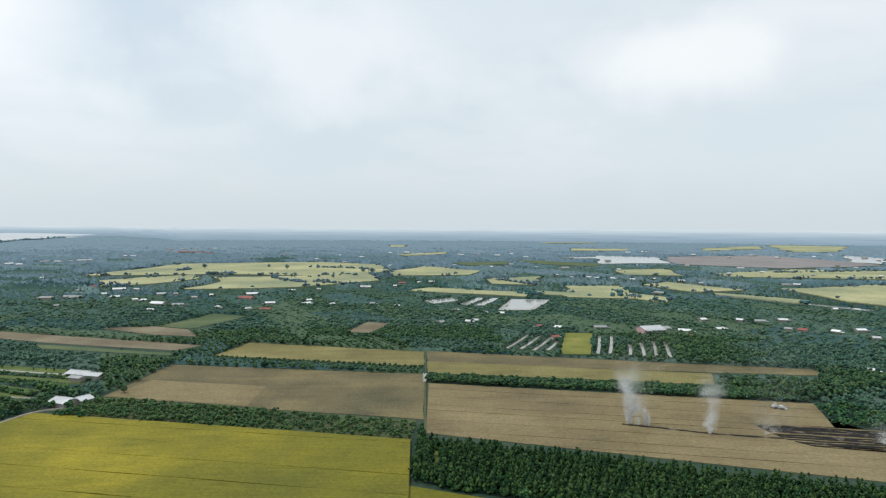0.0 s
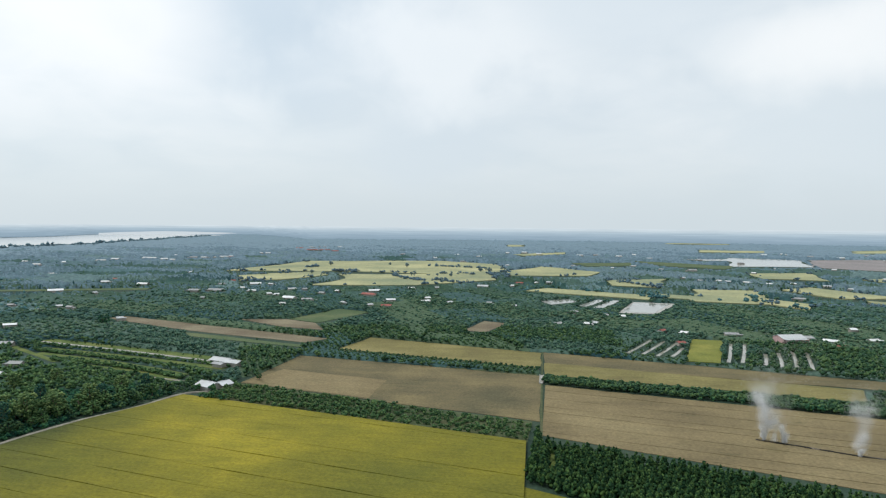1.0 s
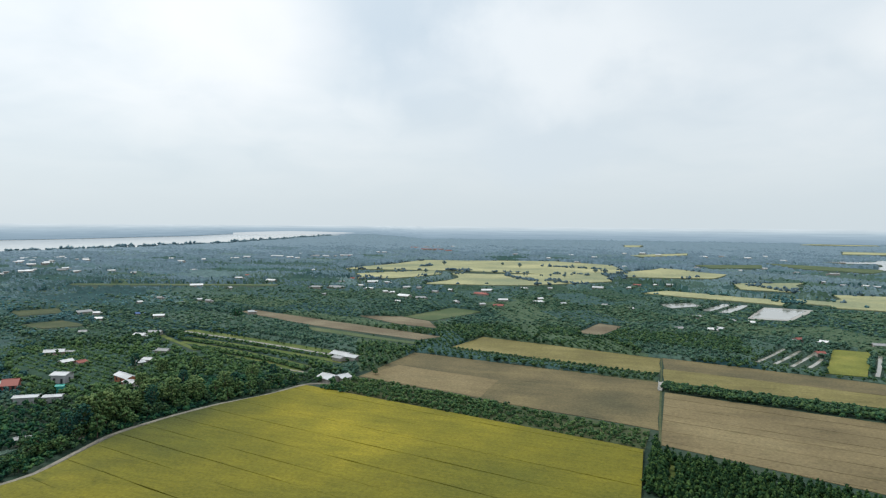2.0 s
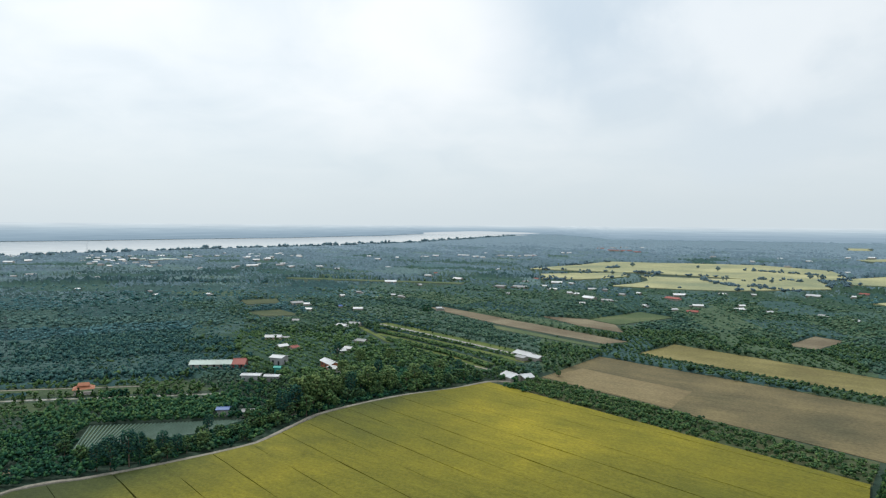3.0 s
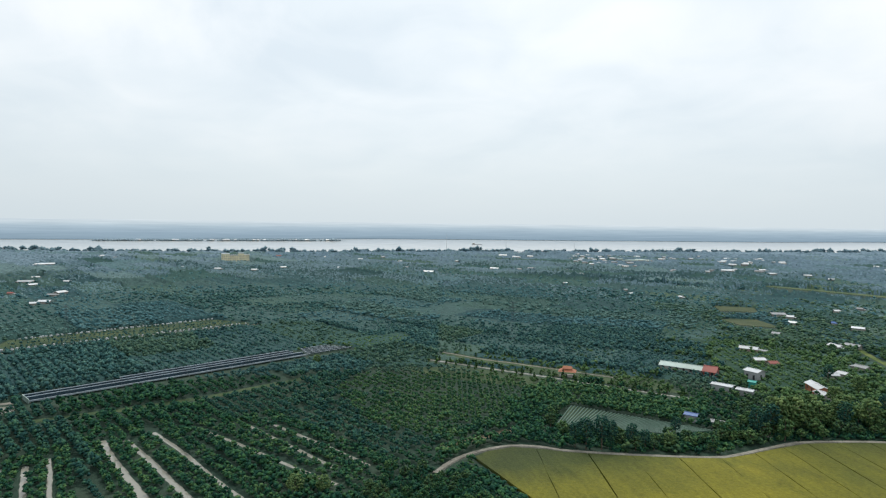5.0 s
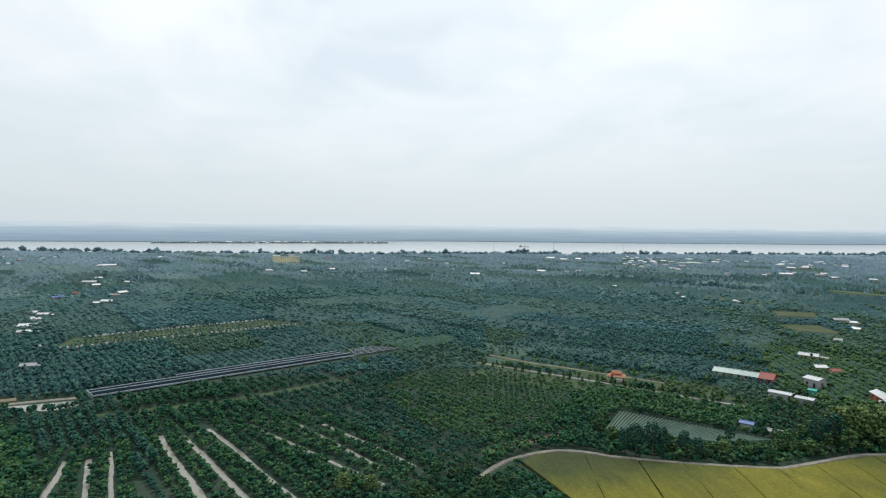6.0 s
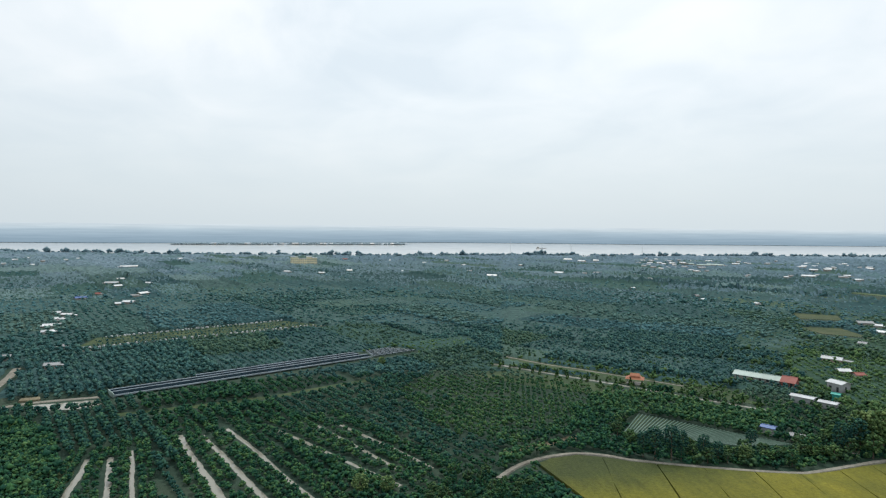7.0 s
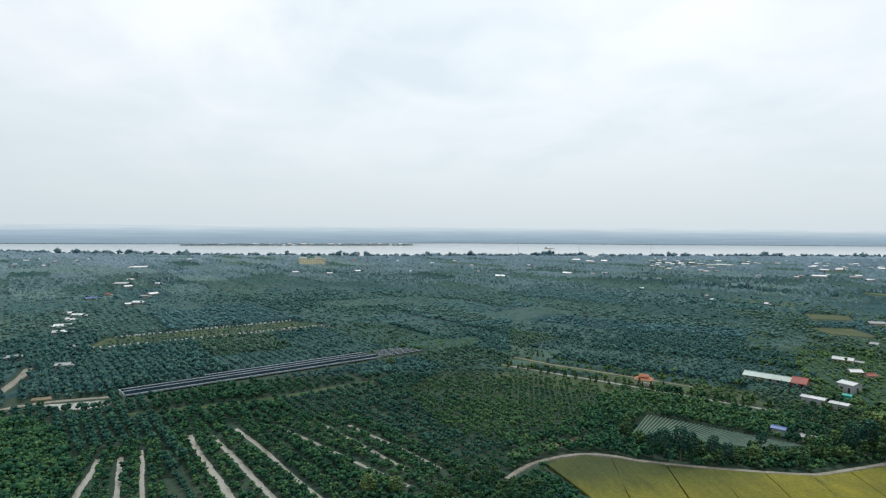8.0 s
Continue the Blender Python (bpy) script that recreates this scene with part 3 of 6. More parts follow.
ribbon("burnt_line", [(79, 217), (93, 211), (107, 205), (128, 199)], 1.2, 0.22, M_BURNT, "thin black line of burning stubble", "burnt field", 0.0, 0.06, 8, 0.9)
plot("grass_verge", [(-116, 326), (9, 296.5), (10.5, 311), (-102, 343)], 0.08, M_FALLOW, "grassy bund under a row of young trees", "verge", False)
plot("grass_verge", [(-127, 236.4), (-82, 225.2), (-40, 214.5), (3.4, 203), (5.5, 225.4), (-60, 243.4), (-122, 261.4)], 0.08, M_FALLOW, "grassy bund under a row of young trees", "verge", False)
plot("grass_field", [(2, 167), (27, 156), (90, 132), (80, 112), (0, 128)], 0.3, M_RICE, "yellow grass plot beside the plantation", "field")
plot("grass_clearing", [(9, 194), (12.5, 193), (11.8, 178), (8.6, 179)], 0.25, M_GRASS, "narrow green clearing in the plantation", "clearing", False)
SLIM.append([(9, 194), (12.5, 193), (11.8, 178), (8.6, 179)])
plot("plot_green", [(109, 410), (127, 407), (105, 339), (88, 341)], 0.3, M_RICE_GREEN, "small square yellow-green rice plot", "field")
plot("field_soil", [(-302, 427), (-298, 440), (-117, 374), (-127, 359), (-215, 387)], 0.14, M_SOIL, "long strip of bare brown soil", "field")
plot("field_soil", [(-215, 380), (-127, 352), (-124, 345), (-205, 368)], 0.14, M_GRASS_DULL, "fallow grassy strip beside the bare soil", "field")
plot("field_soil", [(-37, 419), (-25, 464), (-9, 455), (-21, 414)], 0.14, M_SOIL, "small bare brown plot among orchards", "field")
plot("field_veg", [(-170, 447), (-150, 510), (-120, 496), (-143, 434)], 0.25, M_GRASS_DULL, "vegetable plot with pale rows", "field")
plot("field_veg", [(-205, 440), (-172, 447), (-145, 433), (-130, 405), (-160, 412)], 0.14, M_SOIL, "bare plot beside vegetables", "field")
plot("canal_bank", [(-283, 338), (-279, 345), (-141, 307), (-140, 299), (-156, 304)], 0.15, M_GRASS, "sunlit grassy canal bank", "verge")
ribbon("canal", [(-281, 337), (-210, 318), (-146, 299)], 2.2, 0.2, M_DITCH, "narrow canal with pale water", "canal", 0.5)
ribbon("grass_strip", [(-266, 319), (-199, 304), (-142, 287)], 4.5, 0.1, M_GRASS, "pale grassy strip between orchard rows", "verge", 0.8, 0.05, 8, 0.5, False)
ribbon("grass_strip", [(-257, 306), (-204, 292), (-153, 272)], 4.0, 0.1, M_GRASS, "pale grassy strip between orchard rows", "verge", 0.8, 0.05, 8, 0.5, False)
ribbon("grass_strip", [(-213, 283), (-180, 275), (-153, 262)], 3.5, 0.1, M_GRASS, "pale grassy strip between orchard rows", "verge", 0.8, 0.05, 8, 0.5, False)
ribbon("grass_strip", [(-286, 321), (-265, 308), (-232, 288)], 3.0, 0.1, M_GRASS, "pale grassy strip between orchard rows", "verge", 0.8, 0.05, 8, 0.5, False)
ribbon("canal", [(-200, 277), (-175, 268), (-148, 261)], 1.6, 0.12, M_PATH, "pale farm path through an orchard", "track", 0.8)

plot("grass_verge", [(7.6, 209), (8.6, 209), (13.9, 352), (13.2, 352)], 0.22, M_FALLOW, "narrow grassy bund between the fields", "verge", True, 12, 0.3)

# distant rice land, with haze in the crop colour
far = [
    ([(-445, 905), (-413, 1190), (-158, 1262), (-48, 1180), (-15, 1012), (-70, 905), (-280, 935)], "wide pale green-yellow rice field"),
    ([(-262, 880), (-160, 895), (-40, 952), (-30, 826), (-120, 735), (-246, 708), (-228, 805)], "wide yellow rice field with tree clumps"),
    ([(-385, 822), (-300, 925), (-270, 862), (-305, 770), (-348, 745)], "yellow rice field behind trees"),
    ([(-20, 1000), (40, 1129), (128, 1012), (100, 926), (-17, 903)], "yellow rice field behind trees"),
    ([(116, 854), (204, 895), (163, 760), (113, 776)], "yellow rice field behind trees"),
    ([(6, 693), (32, 725), (141, 673), (126, 629)], "narrow yellow rice field"),
    ([(126, 660), (141, 690), (230, 650), (220, 622)], "narrow yellow rice field"),
    ([(198, 745), (268, 745), (235, 607), (166, 623)], "dull green-yellow rice field"),
    ([(356, 1030), (462, 1061), (421, 907), (343, 929)], "yellow rice field behind trees"),
    ([(478, 942), (681, 1051), (900, 990), (760, 830), (489, 886)], "wide golden rice field behind trees"),
    ([(446, 709), (640, 759), (520, 530), (448, 548), (434, 580)], "wide dull yellow rice field"),
    ([(349, 801), (394, 689), (325, 671), (300, 760)], "dull yellow rice field"),
    ([(238, 690), (272, 616), (250, 574), (228, 617)], "narrow yellow rice field"),
    ([(340, 660), (400, 585), (380, 560), (335, 640)], "narrow green-yellow rice field"),
]
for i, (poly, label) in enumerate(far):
    plot("field_rice", poly, 0.7 + 0.02 * i, M_RICE_HAZED, label, "rice field", True, 40, 14)
# the far plain: flooded fields, mud and pale strips
plot("field_flooded", [(507, 1600), (640, 1530), (550, 1245), (395, 1225)], 0.25, M_POND, "wide flooded field shining under the sky", "flooded field", True, 60, 25)
plot("field_mud", [(662, 1530), (976, 1640), (991, 1363), (970, 1191), (701, 1091), (556, 1222)], 0.2, M_MUD, "wide mauve-grey mud field", "field", True, 60, 30)
plot("field_flooded", [(1233, 1673), (1205, 1479), (1003, 1241), (985, 1300)], 0.25, M_POND, "flooded field with thin trees", "flooded field", True, 60, 20)
plot("field_green", [(244, 1379), (402, 1240), (355, 1138), (275, 1207)], 0.4, M_GRASS_DULL, "pale green strip of young rice", "field", True, 50, 15)
plot("field_green", [(102, 1260), (225, 1308), (208, 1205), (126, 1166)], 0.4, M_GRASS_DULL, "pale green strip of young rice", "field", True, 50, 15)
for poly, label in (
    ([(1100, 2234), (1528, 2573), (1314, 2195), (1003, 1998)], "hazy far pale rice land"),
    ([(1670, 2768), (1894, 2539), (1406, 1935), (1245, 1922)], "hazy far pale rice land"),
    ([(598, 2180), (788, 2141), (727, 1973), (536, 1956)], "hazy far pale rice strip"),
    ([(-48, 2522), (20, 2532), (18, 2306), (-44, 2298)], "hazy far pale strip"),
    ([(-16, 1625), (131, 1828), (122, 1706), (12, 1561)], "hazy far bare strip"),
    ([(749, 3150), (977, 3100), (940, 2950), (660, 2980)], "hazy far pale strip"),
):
    plot("field_rice", poly, 0.5, M_RICE_HAZED, label, "field", True, 80, 40)
plot("field_veg", [(-620, 560), (-400, 640), (-396, 622), (-614, 546)], 0.3, M_GRASS_DULL, "long narrow pale grassy strip", "field")

# ponds
plot("pond", [(108, 609), (146, 603), (113, 528), (82, 529)], 0.12, M_CONCRETE, "pale clay rim of a fish pond", "pond bank")
plot("pond_water", [(108, 604), (140, 598), (112, 533), (86, 534)], 0.2, M_POND, "still grey water of a fish pond", "pond", False)
plot("pond_water", [(90, 619), (98, 619), (74, 560), (65, 560)], 0.15, M_POND, "narrow fish pond", "pond")
plot("pond_water", [(76, 622), (84, 620), (60, 566), (52, 568)], 0.15, M_POND, "narrow fish pond", "pond")
plot("pond_water", [(20, 600), (50, 622), (56, 600), (30, 575)], 0.15, M_POND, "shallow fish pond", "pond")
plot("pond_water", [(330, 640), (345, 640), (415, 520), (405, 515)], 0.15, M_POND, "long fish pond among trees", "pond")
plot("pond_water", [(380, 1500), (560, 1560), (520, 1480), (400, 1440)], 0.3, M_POND, "flooded far field", "pond", True, 60, 20)


# ---------- buildings ----------
ROOFS = {"w": M_ROOF_WHITE, "r": M_ROOF_RED, "g": M_ROOF_GREY, "b": M_ROOF_BLUE, "p": M_ROOF_WHITE, "n": M_ROOF_GREEN, "o": M_ROOF_ORANGE}
ROOF_WORDS = {"w": "pale zinc", "r": "red", "g": "grey fibre-cement", "b": "blue sheet", "p": "white", "n": "pale green sheet", "o": "terracotta"}


def gable(bm, l, w, z, rise, over=0.5, thick=0.14):
    """A gable roof of real thickness, its ridge along x, with ribs of the sheets."""
    hl, hw = l / 2 + over, w / 2 + over
    drop = rise * over / (w / 2)
    for s in (-1, 1):
        a = [(-hl, s * hw, z - drop), (hl, s * hw, z - drop), (hl, 0, z + rise), (-hl, 0, z + rise)]
        lo = [bm.verts.new(p) for p in a]
        hi = [bm.verts.new((p[0], p[1], p[2] + thick)) for p in a]
        bm.faces.new(hi)
        bm.faces.new(lo[::-1])
        for i in range(4):
            j = (i + 1) % 4
            bm.faces.new((lo[i], lo[j], hi[j], hi[i]))
    bmesh.ops.recalc_face_normals(bm, faces=bm.faces)
    k = max(2, int(l / 2.4))
    for i in range(1, k):
        x = -hl + 2 * hl * i / k
        for s in (-1, 1):
            v = [bm.verts.new(p) for p in ((x - 0.05, s * hw, z - drop + thick + 0.04), (x + 0.05, s * hw, z - drop + thick + 0.04), (x + 0.05, 0, z + rise + thick + 0.04), (x - 0.05, 0, z + rise + thick + 0.04))]
            bm.faces.new(v)
    box(bm, -hl, -0.18, z + rise + thick * 0.6, hl, 0.18, z + rise + thick + 0.07)


def house_walls(bm, l, w, h, rise):
    """Four walls with the two gables closed up to the ridge."""
    hl, hw = l / 2, w / 2
    lo = [bm.verts.new((x, y, 0)) for x, y in ((-hl, -hw), (hl, -hw), (hl, hw), (-hl, hw))]
    hi = [bm.verts.new((x, y, h)) for x, y in ((-hl, -hw), (hl, -hw), (hl, hw), (-hl, hw))]
    top = [bm.verts.new((-hl, 0, h + rise)), bm.verts.new((hl, 0, h + rise))]
    bm.faces.new((lo[0], lo[1], hi[1], hi[0]))
    bm.faces.new((lo[2], lo[3], hi[3], hi[2]))
    bm.faces.new((lo[1], lo[2], hi[2], top[1], hi[1]))
    bm.faces.new((lo[3], lo[0], hi[0], top[0], hi[3]))


def opening(name, parent, x, y, z, w, h, side, material=None):
    """A framed window or door set on a wall; side: 0 long wall, 1 end wall."""
    bm = bmesh.new()
    if side == 0:
        box(bm, x - w / 2, y - 0.06, z, x + w / 2, y + 0.06, z + h)
    else:
        box(bm, x - 0.06, y - w / 2, z, x + 0.06, y + w / 2, z + h)
    return part(name, bm, material or M_DARK, parent)


def house(x, y, l, w, turn, roof, wall, h=2.9, rise=None, label="", windows=True, category="house", porch=False, group="", wing=0.0):
    rise = rise or w * 0.2
    ob = tagged(new("house"), label, category, group)
    bm = bmesh.new()
    house_walls(bm, l, w, h, rise)
    part("wall", bm, wall, ob)
    bm = bmesh.new()
    gable(bm, l, w, h, rise)
    part("roof", bm, roof, ob)
    if windows:
        k = max(2, int(l / 3.2))
        for s in (-1, 1):
            for i in range(k):
                px = -l / 2 + l * (i + 0.5) / k
                if i == k // 2:
                    opening("door", ob, px, s * w / 2, 0, 1.0, 2.1, 0)
                else:
                    opening("window", ob, px, s * w / 2, 1.0, 1.1, 1.2, 0)
        for s in (-1, 1):
            opening("window", ob, s * l / 2, 0, 1.0, 1.1, 1.2, 1)
    if wing:
        # a lower annexe under its own lean-to roof
        s, a = (1 if wing > 0 else -1), abs(wing)
        bm = bmesh.new()
        box(bm, s * (l / 2 + 0.03) if s > 0 else s * (l / 2 + a), -w * 0.42, 0, s * (l / 2 + a) if s > 0 else s * (l / 2 + 0.03), w * 0.25, h * 0.72)
        part("annexe_wall", bm, wall, ob)
        bm = bmesh.new()
        x0, x1 = s * (l / 2 + 0.05), s * (l / 2 + a + 0.5)
        q = [(x0, -w * 0.5, h * 0.92), (x1, -w * 0.5, h * 0.76), (x1, w * 0.32, h * 0.76), (x0, w * 0.32, h * 0.92)]
        lo = [bm.verts.new(p) for p in q]
        hi = [bm.verts.new((p[0], p[1], p[2] + 0.1)) for p in q]
        bm.faces.new(hi)
        bm.faces.new(lo[::-1])
        for e in range(4):
            bm.faces.new((lo[e], lo[(e + 1) % 4], hi[(e + 1) % 4], hi[e]))
        bmesh.ops.recalc_face_normals(bm, faces=bm.faces)
        part("annexe_roof", bm, M_ROOF_GREY if random.random() < 0.4 else roof, ob)
    if porch:
        bm = bmesh.new()
        box(bm, -l / 2, -w / 2 - 3.0, h - 0.35, l / 2, -w / 2 - 0.05, h - 0.22)
        part("porch_roof", bm, roof, ob)
        for i in range(5):
            bm = bmesh.new()
            px = -l / 2 + 0.3 + (l - 0.6) * i / 4
            box(bm, px - 0.15, -w / 2 - 2.9, 0, px + 0.15, -w / 2 - 2.6, h - 0.35)
            part("column", bm, wall, ob)
    ob.matrix_world = pose(x, y, 0, 0, 0, turn)
    c, s = math.cos(radians(turn)), math.sin(radians(turn))
    ROOFED.append([(x + c * a - s * b, y + s * a + c * b) for a, b in ((-l / 2 - 1, -w / 2 - 1), (l / 2 + 1, -w / 2 - 1), (l / 2 + 1, w / 2 + 1), (-l / 2 - 1, w / 2 + 1))])
    return ob


# village houses: place, length of the side that shows, roof
VILLAGES = [
    [
        (-693, 1149, 16, "w"), (-665, 1133, 9, "w"), (-757, 1305, 5, "w"), (-672, 1224, 14, "w"), (-649, 1225, 12, "w"), (-626, 1267, 16, "w"),
        (-621, 1289, 9, "p"), (-637, 1246, 5, "w"), (-628, 1465, 9, "w"), (-611, 1466, 11, "w"), (-469, 848, 4, "w"), (-335, 612, 11, "w"),
        (-316, 617, 4, "w"), (-312, 617, 11, "g"), (-348, 728, 5, "r"), (-341, 683, 7, "w"), (-294, 551, 4, "w"), (-305, 695, 12, "w"),
        (-286, 695, 7, "w"), (-299, 648, 4, "w"), (-276, 621, 7, "w"), (-248, 597, 4, "w"), (-238, 592, 4, "w"), (-215, 566, 13, "w"),
    ],
    [
        (-195, 557, 9, "g"), (-205, 523, 4, "w"), (-243, 647, 8, "w"), (-229, 647, 5, "w"), (-199, 615, 6, "w"), (-189, 636, 4, "w"),
        (-155, 540, 4, "w"),
    ],
    [
        (-660, 1822, 20, "r"), (-580, 1703, 32, "r"), (-544, 1706, 29, "r"), (-493, 1635, 18, "r"), (-661, 1916, 30, "w"), (-637, 1970, 22, "w"),
        (-579, 1976, 19, "w"),
    ],
    [
        (-149, 610, 14, "r"), (-152, 646, 11, "w"), (-118, 568, 8, "w"), (-113, 525, 8, "r"), (-129, 529, 6, "w"), (-85, 563, 9, "w"),
        (-87, 590, 5, "w"), (-62, 559, 5, "w"), (-41, 720, 12, "w"), (-118, 681, 6, "w"), (-91, 693, 4, "w"), (-26, 562, 4, "w"),
        (-4, 545, 4, "w"), (1, 772, 8, "r"), (22, 780, 4, "w"), (39, 788, 9, "w"), (-7, 734, 4, "w"),
    ],
    [
        (28, 451, 5, "g"), (44, 514, 7, "w"), (68, 500, 4, "w"), (80, 496, 4, "w"), (49, 454, 4, "w"), (55, 459, 4, "w"),
        (96, 431, 4, "r"), (109, 425, 5, "w"), (97, 387, 4, "r"), (138, 425, 8, "g"), (191, 408, 8, "w"), (187, 388, 4, "r"),
        (219, 415, 7, "w"), (267, 448, 7, "w"), (288, 453, 6, "w"), (267, 413, 4, "w"), (274, 408, 5, "r"), (293, 401, 5, "w"),
        (313, 405, 6, "w"), (255, 454, 4, "w"), (228, 458, 4, "w"), (301, 376, 4, "w"), (229, 288, 5, "w"),
    ],
    [
        (239, 863, 6, "w"), (263, 863, 6, "w"), (271, 853, 7, "w"), (291, 844, 7, "w"), (312, 825, 7, "w"), (344, 834, 6, "w"),
        (228, 906, 5, "w"), (282, 1064, 13, "w"), (276, 653, 9, "w"), (371, 806, 8, "w"), (381, 772, 4, "w"), (592, 1056, 12, "w"),
        (533, 1136, 7, "w"), (478, 748, 9, "w"), (493, 748, 8, "w"), (373, 514, 4, "w"), (236, 1078, 7, "w"), (158, 1092, 4, "w"),
        (97, 1141, 8, "w"),
    ],
    [
        (-152, 1526, 9, "w"), (-92, 1441, 11, "w"), (-32, 1671, 11, "w"), (14, 1713, 15, "w"), (50, 1641, 11, "w"), (149, 1578, 14, "w"),
        (192, 1615, 11, "w"), (239, 1551, 13, "w"), (293, 1659, 10, "w"), (293, 1463, 11, "w"), (395, 1441, 10, "w"), (441, 1316, 10, "w"),
        (650, 1764, 15, "w"), (719, 1813, 14, "w"), (736, 1691, 13, "w"), (775, 1621, 16, "w"), (917, 1786, 13, "w"), (807, 1493, 8, "w"),
        (925, 1596, 13, "w"), (916, 1470, 10, "w"), (1039, 1604, 10, "w"), (1035, 1506, 13, "w"), (1155, 1611, 11, "w"), (1040, 1393, 8, "w"),
    ],
    [
        (1151, 1483, 13, "w"), (1098, 1370, 8, "w"), (833, 1145, 7, "w"), (821, 1077, 6, "w"), (574, 958, 5, "w"), (505, 932, 6, "w"),
        (618, 899, 4, "w"), (708, 878, 5, "w"), (439, 1134, 8, "w"), (362, 1021, 6, "w"), (206, 1162, 8, "w"), (-21, 1120, 6, "w"),
        (-111, 1227, 8, "w"), (-183, 1357, 7, "w"), (-285, 1517, 10, "w"), (-331, 1427, 7, "w"),
    ],
    [
        (-1068, 672, 35, "n"), (-994, 598, 14, "w"), (-917, 545, 9, "w"), (-1198, 739, 8, "w"), (-1098, 732, 13, "w"), (-1111, 768, 7, "w"),
        (-1116, 811, 7, "w"), (-1108, 892, 12, "w"), (-1014, 804, 12, "w"), (-938, 767, 12, "w"), (-945, 802, 18, "w"), (-1079, 938, 12, "w"),
        (-815, 656, 14, "w"), (-800, 611, 5, "w"), (-794, 697, 11, "w"), (-750, 679, 10, "w"), (-718, 711, 9, "w"), (-968, 901, 12, "w"),
        (-820, 563, 4, "w"),
    ],
    [
        (-405, 374, 10, "w"), (-392, 373, 5, "w"), (-367, 352, 5, "w"), (-332, 306, 4, "w"), (-294, 253, 9, "p"), (-268, 237, 5, "w"),
        (-260, 238, 4, "r"), (-290, 309, 8, "w"), (-289, 320, 8, "w"), (-243, 275, 6, "w"), (-234, 254, 4, "w"), (-233, 247, 4, "w"),
    ],
    [
        (-667, 699, 7, "w"), (-412, 438, 4, "w"), (-420, 471, 4, "w"), (-374, 448, 4, "w"), (-377, 472, 4, "w"), (-364, 468, 5, "w"),
        (-359, 382, 6, "b"), (-338, 378, 7, "w"), (-468, 581, 13, "w"), (-417, 570, 4, "w"), (-485, 682, 8, "w"), (-498, 720, 6, "r"),
        (-777, 1123, 14, "p"), (-739, 1177, 31, "w"), (-770, 1072, 15, "w"), (-792, 1007, 10, "w"), (-790, 938, 14, "w"), (-872, 1010, 8, "w"),
        (-631, 775, 8, "w"), (-426, 665, 12, "w"), (-337, 613, 8, "w"), (-319, 622, 10, "w"), (-287, 419, 4, "w"),
    ],
    [
        (-1017, -334, 25, "w"), (-861, -286, 6, "w"), (-800, -273, 8, "w"), (-748, -264, 14, "w"), (-713, -246, 8, "w"), (-746, -224, 7, "w"),
        (-637, -197, 10, "w"), (-617, -198, 6, "w"), (-568, -187, 9, "w"), (-557, -192, 4, "w"), (-601, -239, 9, "b"), (-634, -236, 4, "r"),
        (-503, -216, 5, "w"), (-493, -205, 7, "w"), (-471, -204, 4, "w"), (-468, -199, 4, "w"), (-442, -193, 10, "w"), (-417, -186, 4, "w"),
        (-419, -182, 4, "w"), (-368, -155, 4, "w"), (-320, -140, 6, "w"), (-341, -172, 6, "w"),
    ],
    [
        (-919, -88, 9, "w"), (-896, -39, 7, "w"), (-1235, -9, 10, "r"), (-941, 0, 8, "w"), (-928, 81, 6, "w"), (-927, 180, 6, "w"),
        (-841, 195, 13, "w"), (-891, 309, 14, "w"), (-890, 368, 11, "w"), (-879, 344, 6, "w"), (-1248, 451, 15, "w"), (-1187, 458, 17, "w"),
        (-1208, 496, 11, "w"), (-1369, 536, 10, "w"), (-1427, 615, 20, "w"),
    ],
    [
        (-1210, 598, 9, "w"), (-1132, 574, 9, "w"), (-1254, 651, 9, "w"), (-1097, 583, 9, "w"), (-1191, 647, 10, "w"), (-1048, 520, 7, "w"),
        (-1017, 522, 8, "w"), (-975, 514, 7, "w"), (-1064, 588, 8, "w"), (-1233, 691, 8, "w"), (-1132, 551, 7, "w"), (-1003, 539, 7, "w"),
        (-1300, 649, 8, "w"), (-1211, 617, 10, "w"), (-1132, 593, 9, "w"), (-1211, 649, 8, "w"), (-1115, 611, 10, "w"), (-1002, 558, 8, "g"),
        (-1133, 642, 12, "w"), (-1017, 581, 9, "g"), (-1080, 545, 7, "w"), (-935, 545, 7, "w"), (-910, 542, 6, "w"), (-922, 565, 5, "w"),
    ],
    [
        (-1192, 700, 10, "w"), (-1064, 644, 24, "n"), (-1098, 638, 13, "n"), (-1193, 734, 12, "w"),
    ],
    [
        (-1174, 788, 8, "w"), (-1135, 777, 6, "w"), (-1117, 813, 7, "w"), (-1196, 891, 7, "w"), (-1033, 826, 10, "w"), (-1118, 903, 8, "w"),
        (-1033, 847, 8, "w"), (-1100, 906, 7, "w"), (-973, 825, 8, "w"), (-1002, 859, 7, "w"), (-1101, 968, 8, "w"), (-1049, 932, 6, "w"),
        (-1002, 912, 5, "w"), (-1002, 931, 10, "w"), (-831, 575, 5, "w"), (-820, 634, 6, "w"), (-819, 668, 9, "w"), (-829, 685, 5, "w"),
        (-818, 724, 8, "w"), (-752, 685, 8, "w"), (-586, 348, 4, "w"), (-553, 335, 4, "w"), (-856, 410, 4, "w"), (-788, 400, 4, "w"),
    ],
    [
        (-662, 316, 4, "w"), (-520, 369, 4, "w"), (-1199, -583, 8, "w"), (-1256, -591, 7, "w"), (-1165, -522, 6, "w"), (-1058, -490, 5, "w"),
